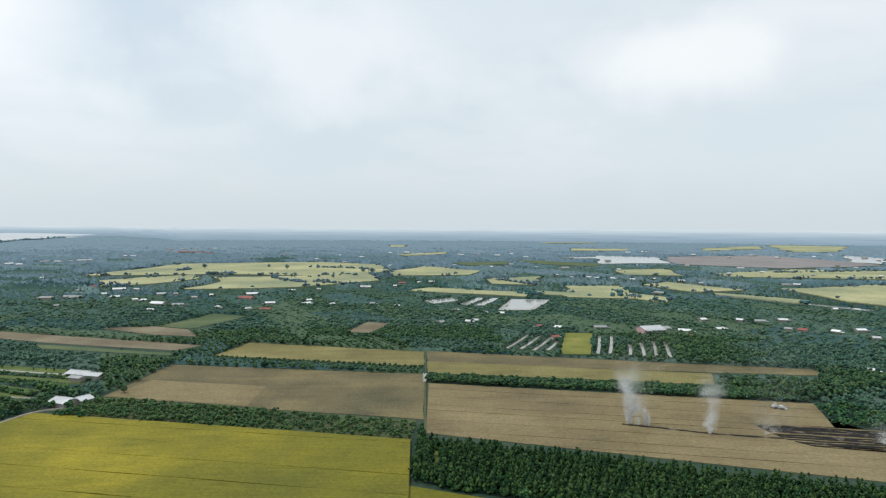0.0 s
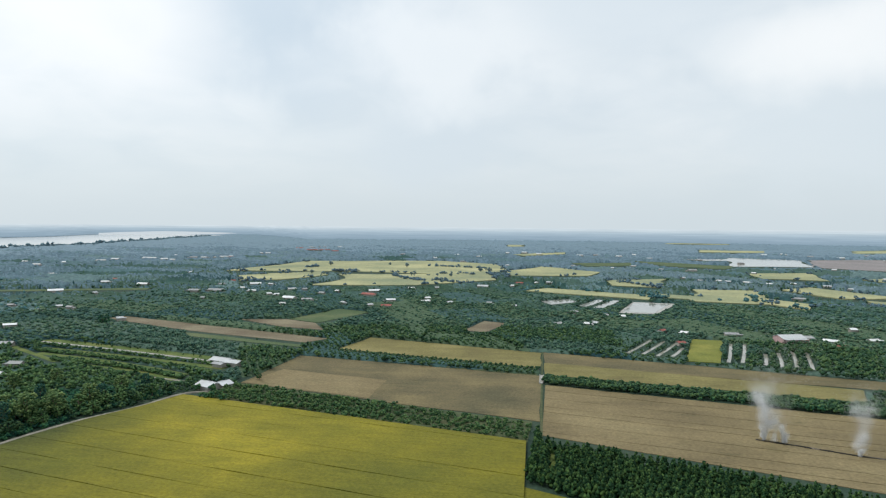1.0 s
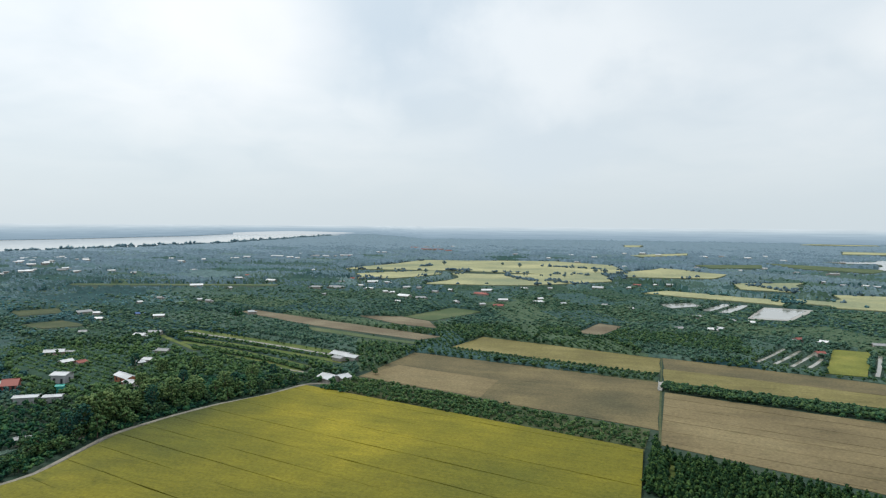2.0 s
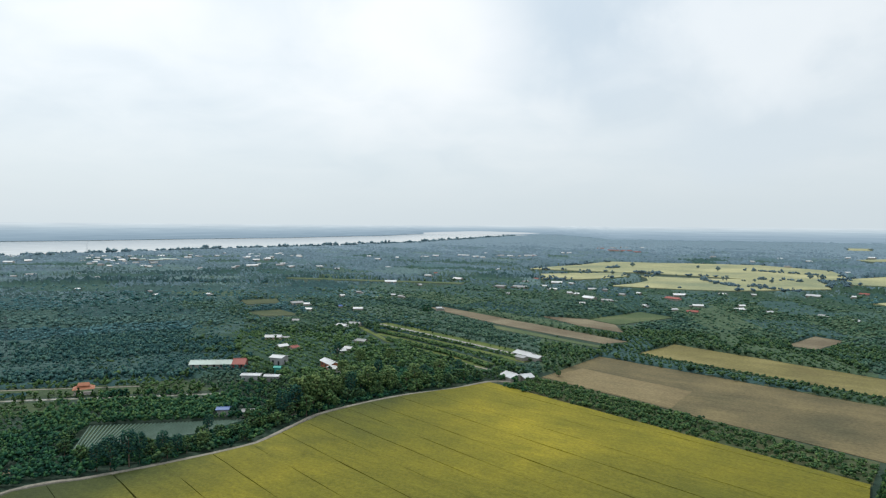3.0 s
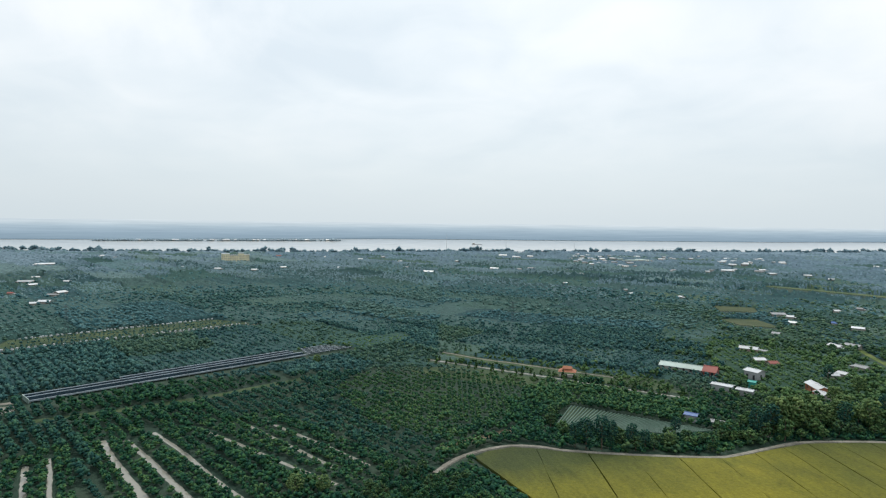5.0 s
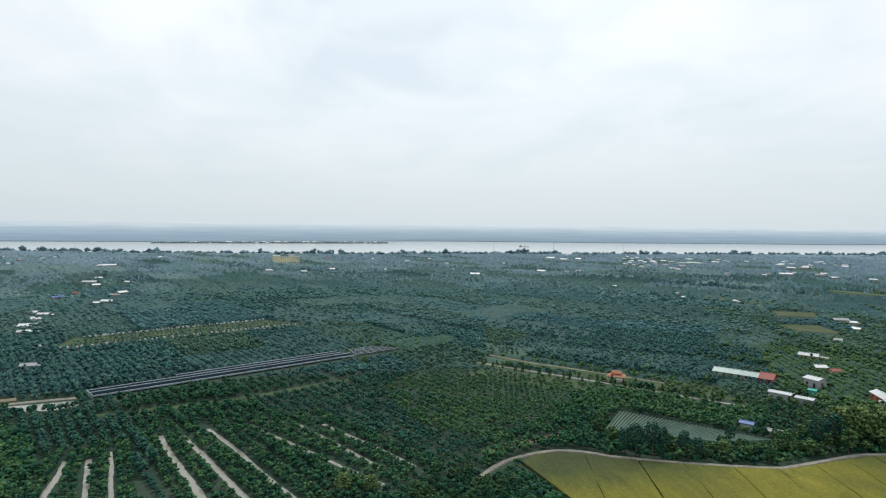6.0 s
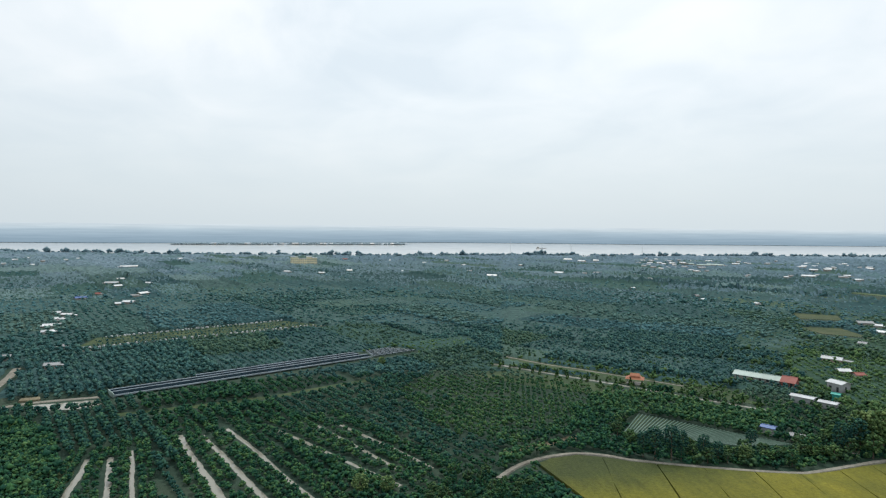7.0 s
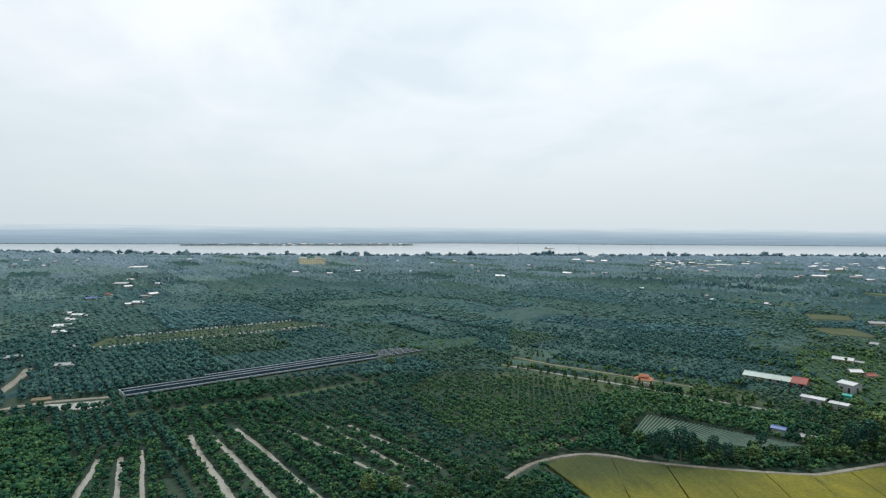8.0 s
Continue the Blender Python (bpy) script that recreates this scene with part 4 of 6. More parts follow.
        (-1201, -500, 6, "w"), (-1086, -545, 6, "w"), (-1239, -496, 5, "w"), (-1245, -318, 8, "w"), (-1189, -282, 7, "w"), (-954, -139, 4, "w"),
        (-1197, 78, 6, "w"), (-1126, 135, 7, "w"), (-1200, 188, 8, "w"), (-1062, 196, 5, "w"), (-1062, 297, 6, "w"),
    ],
]
for village in VILLAGES:
    for x, y, l, code in village:
        d = math.hypot(x, y)
        facing = math.degrees(math.atan2(y, x)) - 90
        if l > 13 and d < 1000:
            w = 6.0
        else:
            w = max(3.6, min(l * 0.5, 6.5))
        wall = M_WALL_PINK if code == "p" else M_WALL
        tall = 2.0 if d < 500 else 2.2 if d < 1000 else 2.8
        house(x, y, l, w, facing + random.uniform(-48, 48), random.choice((M_ROOF_WHITE, M_ROOF_BRIGHT, M_ROOF_BRIGHT, M_ROOF_GREY)) if code == "w" else ROOFS[code], wall, tall, w * 0.2,
              f"{'long' if l > 14 else 'small'} village house with a {ROOF_WORDS[code]} roof among trees", d < 300, "house", False, "village houses among trees", random.choice((0.0, 0.35, -0.35, 0.5)) * l)

# the farmstead beside the rice field
house(-260.3, 186.3, 19.5, 6.2, 39, M_ROOF_GREEN, M_WALL, 2.4, 1.3, "long livestock shed with a pale green sheet roof", True, "shed")
house(-250.2, 194.7, 5.5, 7, 39, M_ROOF_RED, M_ROOF_RED, 2.4, 1.9, "red-painted gabled house at the end of a long shed", True)
house(-224.8, 181, 8, 3.8, 33, M_ROOF_WHITE, M_ROOF_GREY, 2.8, 0.35, "low open shed with a white sheet roof", False, "shed")
house(-217.2, 186, 6, 3.6, 33, M_ROOF_WHITE, M_ROOF_GREY, 2.4, 0.3, "low shed with a white sheet roof", False, "shed")
house(-241, 211, 6.5, 6, 15, M_ROOF_WHITE, M_ROOF_GREY, 3.6, 0.7, "grey farm building with a white roof", True)
house(-226, 197, 2.6, 2.2, 30, M_ROOF_TEAL, M_ROOF_TEAL, 3.0, 0.3, "small teal-painted annexe beside the farm building", False, "annexe")
house(-131, 250.5, 8.5, 7, -25, M_ROOF_WHITE, M_WALL, 2.0, 1.1, "low broad farmhouse with a white hipped-looking sheet roof", False)
house(-125.8, 253.5, 5, 6.5, 60, M_ROOF_WHITE, M_WALL, 1.9, 0.9, "low wing of a farmhouse with a white roof", False)
house(-148, 297, 11, 6, -20, M_ROOF_WHITE, M_WALL, 2.2, 1.0, "small farmhouse with a pale roof beside the canal", True)
house(-139.5, 293, 7, 5, -15, M_ROOF_WHITE, M_WALL, 2.2, 0.8, "small white-roofed house beside the canal", False)
house(-146, 290, 6, 4, -20, M_ROOF_GREY, M_WALL, 1.9, 0.5, "low grey lean-to beside a farmhouse", False, "lean-to")
house(-214, 219, 12, 4.5, -22, M_ROOF_WHITE, M_ROOF_ORANGE, 3.0, 0.9, "long cottage with a worn pale roof and reddish walls", True)
house(-205, 213, 6, 4, -12, M_ROOF_WHITE, M_WALL, 2.6, 0.5, "small outhouse with a white sheet roof", False, "outhouse")
house(-192, 142, 4, 3.2, 40, M_ROOF_BLUE, M_ROOF_GREY, 2.6, 0.4, "small hut with a blue sheet roof by the nursery", False, "hut")
house(-183, 147, 6, 3, 40, M_ROOF_GREY, M_WALL, 2.2, 0.3, "low grey lean-to beside the nursery", False, "hut")
house(165, 404, 15, 10, 15, M_ROOF_WHITE, M_WALL_PINK, 4.2, 1.6, "large villa with pink walls, white roof and columned porch", True, "house", True)
house(176, 409, 8, 7, 15, M_ROOF_GREY, M_ROOF_ORANGE, 3.6, 0.8, "brown-walled annexe beside the villa", True)


def pavilion(x, y, turn):
    """An open hut: four posts, a floor and a hipped terracotta roof with a raised cap."""
    ob = tagged(new("pavilion"), "open hut with a two-tier terracotta hipped roof beside the canal", "hut")
    bm = bmesh.new()
    box(bm, -3.6, -2.6, 0, 3.6, 2.6, 0.35)
    part("floor_slab", bm, M_CONCRETE, ob)
    for px in (-3.2, 3.2):
        for py in (-2.2, 2.2):
            bm = bmesh.new()
            box(bm, px - 0.13, py - 0.13, 0.35, px + 0.13, py + 0.13, 2.6)
            part("post", bm, M_WALL, ob)
    for name, l, w, z, r, t in (("roof", 4.0, 3.0, 2.5, 1.5, 1.4), ("roof_cap", 2.3, 1.7, 3.7, 1.1, 1.9)):
        bm = bmesh.new()
        lo = [bm.verts.new((sx * l, sy * w, z)) for sx, sy in ((-1, -1), (1, -1), (1, 1), (-1, 1))]
        up = [bm.verts.new((-t, 0, z + r)), bm.verts.new((t, 0, z + r))]
        bm.faces.new((lo[0], lo[1], up[1], up[0]))
        bm.faces.new((lo[1], lo[2], up[1]))
        bm.faces.new((lo[2], lo[3], up[0], up[1]))
        bm.faces.new((lo[3], lo[0], up[0]))
        bm.faces.new(lo[::-1])
        part(name, bm, M_ROOF_ORANGE, ob)
    ob.matrix_world = pose(x, y, 0, 0, 0, turn)
    ROOFED.append([(x - 5, y - 5), (x + 5, y - 5), (x + 5, y + 5), (x - 5, y + 5)])


pavilion(-262, 127, 60)


def yellow_block():
    """A long three-storey public building with two wings."""
    ob = tagged(new("school_building"), "long three-storey yellow public building with two wings", "building")
    for a, b, depth, top in ((-22, -9, 14, 12.6), (-9, 5, 9, 10.0), (5, 14, 14, 13.4), (14, 23, 10, 11.2)):
        bm = bmesh.new()
        box(bm, -depth / 2, a + 0.05, 0, depth / 2, b - 0.05, top)
        part("wall", bm, M_WALL_YELLOW, ob)
        bm = bmesh.new()
        box(bm, -depth / 2 - 0.5, a, top, depth / 2 + 0.5, b, top + 0.6)
        part("roof", bm, M_ROOF_WHITE, ob)
        for storey in range(3):
            for i in range(4):
                y = a + (b - a) * (i + 0.5) / 4
                opening("window", ob, depth / 2, y, 1.3 + 3.6 * storey, 1.3, 1.2, 1, M_WINDOW)
    ob.matrix_world = pose(-1112, -79, 0, 0, 0, 6)
    ROOFED.append([(-1125, -108), (-1100, -108), (-1090, -50), (-1125, -50)])


yellow_block()


def panel_shed():
    """Long low decks of dark panels between pale eaves, on posts, and open bare racks at the far end."""
    ob = tagged(new("panel_shed"), "very long low shed with rows of dark panels and pale ridges", "shed")

    def sheet(name, a, b, y0, z0, y1, z1, material):
        bm = bmesh.new()
        v = [bm.verts.new(p) for p in ((a, y0, z0), (b, y0, z0), (b, y1, z1), (a, y1, z1))]
        u = [bm.verts.new((p.co.x, p.co.y, p.co.z + 0.08)) for p in v]
        bm.faces.new(u)
        bm.faces.new(v[::-1])
        for e in range(4):
            f = (e + 1) % 4
            bm.faces.new((v[e], v[f], u[f], u[e]))
        bmesh.ops.recalc_face_normals(bm, faces=bm.faces)
        part(name, bm, material, ob)

    for off, start, end in ((-4.0, 0, 122), (0.2, 0, 119), (4.4, 36, 119)):
        k = int((end - start) / 5.5)
        for i in range(k):
            a, b = start + (end - start) * i / k, start + (end - start) * (i + 1) / k
            sheet("panel", a + 0.05, b - 0.05, off - 1.75, 1.0, off + 1.5, 1.5, M_PANEL)
        for name, y, z in (("eave", off - 2.05, 0.62), ("ridge", off + 1.78, 1.25)):
            bm = bmesh.new()
            box(bm, start - 0.2, y - 0.22, z, end + 0.2, y + 0.28, z + 0.55)
            part(name, bm, M_RIDGE, ob)
        for i in range(13):
            p = start + 0.2 + (end - start - 0.4) * i / 12
            for y, z in ((off - 2.0, 0.63), (off + 1.8, 1.26)):
                bm = bmesh.new()
                box(bm, p - 0.08, y - 0.08, 0, p + 0.08, y + 0.08, z)
                part("post", bm, M_STEEL, ob)
    for r in range(6):
        y = -6.2 + 2.7 * r
        sheet("bare_panel", 124 + r, 152 - 1.5 * r, y + 0.3, 0.75, y + 0.9, 0.9, M_PANEL)
        bm = bmesh.new()
        box(bm, 123.5 + r, y + 1.1, 0.6, 152 - 1.5 * r, y + 1.6, 0.95)
        part("rail", bm, M_RIDGE, ob)
        for i in range(5):
            p = 125 + r + (25 - 2.5 * r) * i / 4
            bm = bmesh.new()
            box(bm, p - 0.07, y + 1.2, 0, p + 0.07, y + 1.34, 0.6)
            part("post", bm, M_STEEL, ob)
    bm = bmesh.new()
    box(bm, -0.55, -6.9, 0, -0.3, 3.0, 1.75)
    part("end_wall", bm, M_ROOF_GREEN, ob)
    turn = math.degrees(math.atan2(103, -63.5))
    ob.matrix_world = pose(-268.5, -95.5, 0, 0, 0, turn)
    c, s = math.cos(radians(turn)), math.sin(radians(turn))
    OPEN.append([(-268.5 + c * a - s * b, -95.5 + s * a + c * b) for a, b in ((-2, -7), (154, -7), (150, 10), (30, 9), (-2, 4))])


panel_shed()


def nursery():
    """A vegetable bed under pale netting, row beside row."""
    poly = [(-218, 107), (-180, 143), (-181, 124), (-198, 92)]
    plot("nursery_bed", poly, 0.2, M_VERGE, "vegetable nursery plot by the track", "nursery")
    net = tagged(new("net_nursery"), "vegetable nursery of parallel pale net tunnels", "nursery")
    for i in range(40):
        k = (i + 0.5) / 40
        ax, ay = -218 + 38 * k, 107 + 36 * k
        bx, by = -198 + 17 * k, 92 + 32 * k
        bm = bmesh.new()
        d = math.hypot(bx - ax, by - ay)
        nx, ny = -(by - ay) / d * 0.3, (bx - ax) / d * 0.3
        rows = [[bm.verts.new((x + nx * o, y + ny * o, z)) for o, z in ((-1, 0.2), (-0.6, 0.6), (0.6, 0.6), (1, 0.2))] for x, y in ((ax, ay), (bx, by))]
        for j in range(3):
            bm.faces.new((rows[0][j], rows[0][j + 1], rows[1][j + 1], rows[1][j]))
        part("net_tunnel", bm, M_NET, net)


nursery()


def pylon(x, y, h, turn):
    ob = tagged(new("power_pylon"), "slender grey lattice power pylon", "pylon")
    for sx in (-1, 1):
        for sy in (-1, 1):
            bm = bmesh.new()
            v = []
            for z, r in ((0, 1.6), (h * 0.7, 0.45), (h, 0.25)):
                v.append([bm.verts.new((sx * r + dx, sy * r + dy, z)) for dx, dy in ((-0.05, -0.05), (0.05, -0.05), (0.05, 0.05), (-0.05, 0.05))])
            for a, b in zip(v, v[1:]):
                for i in range(4):
                    bm.faces.new((a[i], a[(i + 1) % 4], b[(i + 1) % 4], b[i]))
            part("leg", bm, M_PYLON, ob)
    for z, w in ((h * 0.72, 3.2), (h * 0.84, 2.8), (h * 0.95, 2.2)):
        bm = bmesh.new()
        box(bm, -w, -0.1, z, w, 0.1, z + 0.25)
        part("arm", bm, M_PYLON, ob)
    for i in range(9):
        z = h * 0.7 * i / 9
        r = 1.6 - 1.15 * i / 9
        bm = bmesh.new()
        box(bm, -r, -r, z + 0.4, r, -r + 0.08, z + 0.5)
        box(bm, -r, r - 0.08, z + 0.4, r, r, z + 0.5)
        part("brace", bm, M_PYLON, ob)
    ob.matrix_world = pose(x, y, 0, 0, 0, turn)


pylon(-370, -112, 24, 40)
pylon(-347, 132, 24, 40)


def mast(x, y, h, r=0.5):
    bm = bmesh.new()
    bmesh.ops.create_cone(bm, cap_ends=True, segments=8, radius1=r, radius2=r * 0.4, depth=h, matrix=Matrix.Translation((0, 0, h / 2)))
    ob = tagged(part("mast", bm, M_STEEL), "tall thin grey mast near the river", "mast")
    ob.matrix_world = pose(x, y, 0)


mast(-1500, 393, 42)
mast(-1419, 520, 30)
mast(-1400, 690, 30)

# concrete culvert at the corner of four fields, and the harvester left in the stubble
bm = bmesh.new()
box(bm, -0.9, -7.5, 0, 0.9, 7.5, 0.5)
box(bm, -0.9, -7.5, 0.5, -0.65, 7.5, 0.85)
box(bm, 0.65, -7.5, 0.5, 0.9, 7.5, 0.85)
tagged(part("culvert", bm, M_CONCRETE), "narrow pale concrete culvert between the fields", "culvert").matrix_world = pose(10.8, 288, 0.05, 0, 0, -3)


def harvester(x, y, turn):
    ob = tagged(new("harvester"), "pale combine harvester parked in the stubble", "harvester")
    bm = bmesh.new()
    box(bm, -1.8, -1.0, 0.7, 1.6, 1.0, 2.2)
    bmesh.ops.bevel(bm, geom=list(bm.edges), offset=0.15, affect="EDGES")
    part("body", bm, M_ROOF_WHITE, ob)
    bm = bmesh.new()
    box(bm, 0.5, -0.8, 2.2, 1.7, 0.5, 3.3)
    part("cab", bm, M_WALL, ob)
    for s in (-1, 1):
        bm = bmesh.new()
        box(bm, -1.6, s * 1.0 - 0.25, 0, 1.4, s * 1.0 + 0.25, 0.7)
        part("track", bm, M_DARK, ob)
    bm = bmesh.new()
    box(bm, 1.7, -1.3, 0.15, 2.7, 1.3, 0.8)
    part("cutter", bm, M_ROOF_WHITE, ob)
    ob.matrix_world = pose(x, y, 0.16, 0, 0, turn) @ Matrix.Scale(0.62, 4)


harvester(146, 233.5, 20)
harvester(148.2, 232.2, -35)


# ---------- orchard ditches ----------
DITCHES = [((-195, -76), (-160, -69)), ((-196, -70), (-158, -58.6)), ((-201, -66), (-158, -51.3)), ((-214, -55), (-150, -26)), ((-213, -48), (-150, -15)),
           ((-219, -41), (-150, -3.5)), ((-217, -25), (-165, 14)), ((-221, -12), (-177, 14)), ((-224, -6), (-176, 24))]
for i, (a, b) in enumerate(DITCHES):
    w = (1.6, 1.5, 1.1, 2.0, 1.7, 1.3, 1.2, 1.3, 1.3)[i]
    mid = [((a[0] + (b[0] - a[0]) * k) + random.uniform(-0.6, 0.6), (a[1] + (b[1] - a[1]) * k) + random.uniform(-0.6, 0.6)) for k in (0.3, 0.65)]
    ribbon("ditch", [a, *mid, b], w, 0.06, M_DITCH, "straight irrigation ditch with pale water between fruit trees", "ditch", 0.2, 0.0, 10, 0.4)
for x0, y0, x1, y1 in ((83, 404, 61, 359), (90, 400, 69, 357), (98, 399, 76, 353), (96, 379, 84, 353), (129, 398, 110, 342), (137, 398, 117, 342), (138, 368, 127, 338), (147, 374, 134, 335), (156, 377, 141, 335), (163, 377, 147, 331)):
    ribbon("ditch", [(x0, y0), ((x0 + x1) / 2 + 0.4, (y0 + y1) / 2), (x1, y1)], 1.8, 0.06, M_DITCH, "straight irrigation ditch with pale water among orchard rows", "ditch", 0.9, 0.0, 6, 0.15, False)
ribbon("canal", [(-308, 72), (-279.5, 100), (-261.5, 117.7), (-238, 139.6), (-217, 160)], 1.5, 0.12, M_DITCH, "narrow tree-lined canal with pale water", "canal", 0.6, 0.0, 8, 0.5, False)
ribbon("canal", [(-325, 83), (-304, 99), (-290, 113.5), (-255, 147)], 1.2, 0.1, M_PATH, "pale path between tree rows", "track", 0.5, 0.05, 8, 0.5, False)
plot("grass_verge", [(-308, 75), (-322, 87), (-250, 164), (-224, 161)], 0.05, M_VERGE, "grassy strip with slim young trees between canal and path", "verge", False)
plot("grass_field", [(-306, 69), (-256, 118), (-244, 108), (-262, 80), (-292, 52)], 0.08, M_VERGE, "low grassy orchard with young trees", "field", False)
ribbon("road", [(-240, -140), (-257, -124), (-265, -98)], 2.5, 0.2, M_PATH, "pale earth road by the panel shed", "track", 1.5)
ribbon("road", [(-275, -145), (-300, -150), (-321, -156)], 3.0, 0.2, M_PATH, "pale village road", "track", 1.5)
ribbon("track", [(-359, -146), (-398, -87), (-438, -16)], 0.9, 0.2, M_PATH, "pale earth lane between young tree rows", "track", 1.0, 0.1, 8, 0.5)
plot("seedling_bed", [(-372, -150), (-402, -151), (-462, -50), (-442, -22)], 0.08, M_VERGE, "dull green bed planted with rows of young trees", "field", True)
ribbon("verge", [(-239, -84), (-256.5, -34), (-287, 18)], 4.5, 0.08, M_VERGE, "grassy lane through the orchard", "verge", 0.0, 0.1, 8, 0.5)
ribbon("bare_strip", [(-186, 48), (-191, 62), (-198, 77)], 2.6, 0.1, M_SOIL, "bare brownish ground between fruit trees", "clearing", 0.0, 0.05, 8, 0.9)


def seedling_rows():
    """Rows of pale net-wrapped seedlings, each a little sack on a stake."""
    ob = tagged(new("seedling_rows"), "rows of pale wrapped seedlings in a grassy bed", "seedlings", kind="stuff")
    for a, b, n in (((-402, -147), (-461, -48), 56), ((-366, -148), (-438, -24), 50)):
        for i in range(n):
            k = (i + rng.uniform(0.1, 0.9)) / n
            x, y, w = a[0] + (b[0] - a[0]) * k + rng.uniform(-0.6, 0.6), a[1] + (b[1] - a[1]) * k + rng.uniform(-0.6, 0.6), rng.uniform(0.35, 0.75)
            bm = bmesh.new()
            box(bm, x - w, y - w * 0.8, 0.1, x + w, y + w * 0.8, rng.uniform(0.6, 1.2))
            part("sack", bm, M_ROOF_WHITE, ob)


seedling_rows()
ribbon("track", [(-697, 404), (-620, 455), (-540, 513)], 4.0, 0.3, M_GRASS_DULL, "long pale grassy strip", "verge", 2.0)
plot("field_soil", [(-470, 366), (-452, 392), (-428, 376), (-440, 350)], 0.2, M_FALLOW, "brownish fallow plot among trees", "field")
plot("field_soil", [(-402, 318), (-394, 344), (-356, 335), (-374, 314)], 0.2, M_FALLOW, "narrow brownish fallow strip among trees", "field")

# ---------- trees ----------
OCTA_V = np.array([(1, 0, 0), (0, 1, 0), (-1, 0, 0), (0, -1, 0), (0, 0, 1), (0, 0, -1)], float)
OCTA_F = np.array([(0, 1, 4), (1, 2, 4), (2, 3, 4), (3, 0, 4), (1, 0, 5), (2, 1, 5), (3, 2, 5), (0, 3, 5)])


BIPYRAMID_V = np.array([(1, 0, 0), (-0.5, 0.87, 0), (-0.5, -0.87, 0), (0, 0, 1), (0, 0, -0.9)], float)
BIPYRAMID_F = np.array([(0, 1, 3), (1, 2, 3), (2, 0, 3), (1, 0, 4), (2, 1, 4), (0, 2, 4)])


def clumps(c, r, tall=0.8, lean=False):
    """Uneven leaf clumps: centres (n, 3) and radii (n,), as vertex and face arrays."""
    n = len(c)
    a = rng.uniform(0, 2 * np.pi, n)
    shape, faces = (BIPYRAMID_V, BIPYRAMID_F) if lean else (OCTA_V, OCTA_F)
    m = len(shape)
    v = shape[None] * rng.uniform(0.65, 1.3, (n, m, 1)) + rng.uniform(-0.22, 0.22, (n, m, 3))
    ca, sa = np.cos(a)[:, None], np.sin(a)[:, None]
    x, y = v[..., 0] * ca - v[..., 1] * sa, v[..., 0] * sa + v[..., 1] * ca
    v = np.stack([x, y, v[..., 2] * tall], -1) * r[:, None, None] + c[:, None, :]
    f = faces[None] + (np.arange(n) * m)[:, None, None]
    return v.reshape(-1, 3), f.reshape(-1, 3)


def crowns(x, y, h, r, k, cone=False, flat=0.8, lean=False):
    """Crowns of k clumps for trees at x, y with heights h and crown radii r."""
    n = len(x)
    d = rng.normal(size=(n, k, 3))
    d /= np.linalg.norm(d, axis=-1, keepdims=True)
    d *= rng.uniform(0.35, 1.0, (n, k, 1)) ** 0.5
    if cone:
        u = rng.uniform(0.05, 1.0, (n, k))
        rad = (1.05 - u) * r[:, None]
        a = rng.uniform(0, 2 * np.pi, (n, k))
        c = np.stack([x[:, None] + rad * np.cos(a) * 0.8, y[:, None] + rad * np.sin(a) * 0.8, h[:, None] * (0.12 + 0.86 * u)], -1)
        size = r[:, None] * (0.25 + 0.42 * (1.0 - u)) * rng.uniform(0.8, 1.2, (n, k))
        return clumps(c.reshape(-1, 3), size.reshape(-1), 1.1)
    half = np.maximum(h * 0.42, 0.6)
    c = np.stack([x[:, None] + d[..., 0] * r[:, None] * 0.8, y[:, None] + d[..., 1] * r[:, None] * 0.8, (h - half)[:, None] + d[..., 2] * half[:, None] * 0.8], -1)
    size = r[:, None] * rng.uniform(0.75, 1.35, (n, k)) * (1.4 / k ** 0.45)
    return clumps(c.reshape(-1, 3), size.reshape(-1), flat, lean)


def free(x, y, extra=(), h=None, hide=1.0):
    """Whether places lie outside the open plots, and trees of height h there leave those plots in sight of the eye."""
    ok = np.ones(len(x), bool)
    steps = [np.ones(len(x))]
    if h is not None:
        far = EYE / (EYE - h)
        steps += [1 + (far - 1) * q * hide for q in (0.33, 0.66, 1.0)]
    tests = [(p, steps) for p in OPEN] + [(p, steps[:1]) for p in extra] + [(p, steps[:2]) for p in SLIM] + [(p, steps[:2] if abs(p[0][0]) + abs(p[0][1]) > 650 else steps[:1]) for p in ROOFED]
    for poly, ks in tests:
        p = np.array(poly)
        (x0, y0), (x1, y1) = p.min(0), p.max(0)
        for k in ks:
            u, v = x * k, y * k
            idx = np.nonzero((u > x0) & (u < x1) & (v > y0) & (v < y1) & ok)[0]
            if len(idx):
                ok[idx] &= ~inside(poly, u[idx], v[idx])
    return ok


def rows_in(poly, along, across, turn, jitter):
    """Places in rows inside an outline."""
    p = np.array(poly)
    cx, cy = p.mean(0)
    half = np.hypot(*(p - (cx, cy)).T).max()
    u, v = np.meshgrid(np.arange(-half, half, along), np.arange(-half, half, across))
    u, v = u.ravel() + rng.uniform(-jitter, jitter, u.size), v.ravel() + rng.uniform(-jitter, jitter, u.size) * 0.6
    c, s = math.cos(radians(turn)), math.sin(radians(turn))
    x, y = cx + c * u - s * v, cy + s * u + c * v
    ok = inside(poly, x, y)
    return x[ok], y[ok]


def stand(name, x, y, h, r, k, material, label, category, cone=False, flat=0.8, lean=False):
    if len(x):
        v, f = crowns(x, y, h, r, k, cone, flat, lean)
        tagged(from_arrays(name, v, f, material), label, category, kind="stuff")


def soft_noise(x, y, scale, seed=0.0):
    """A smooth field between -1 and 1 made of a few crossing waves."""
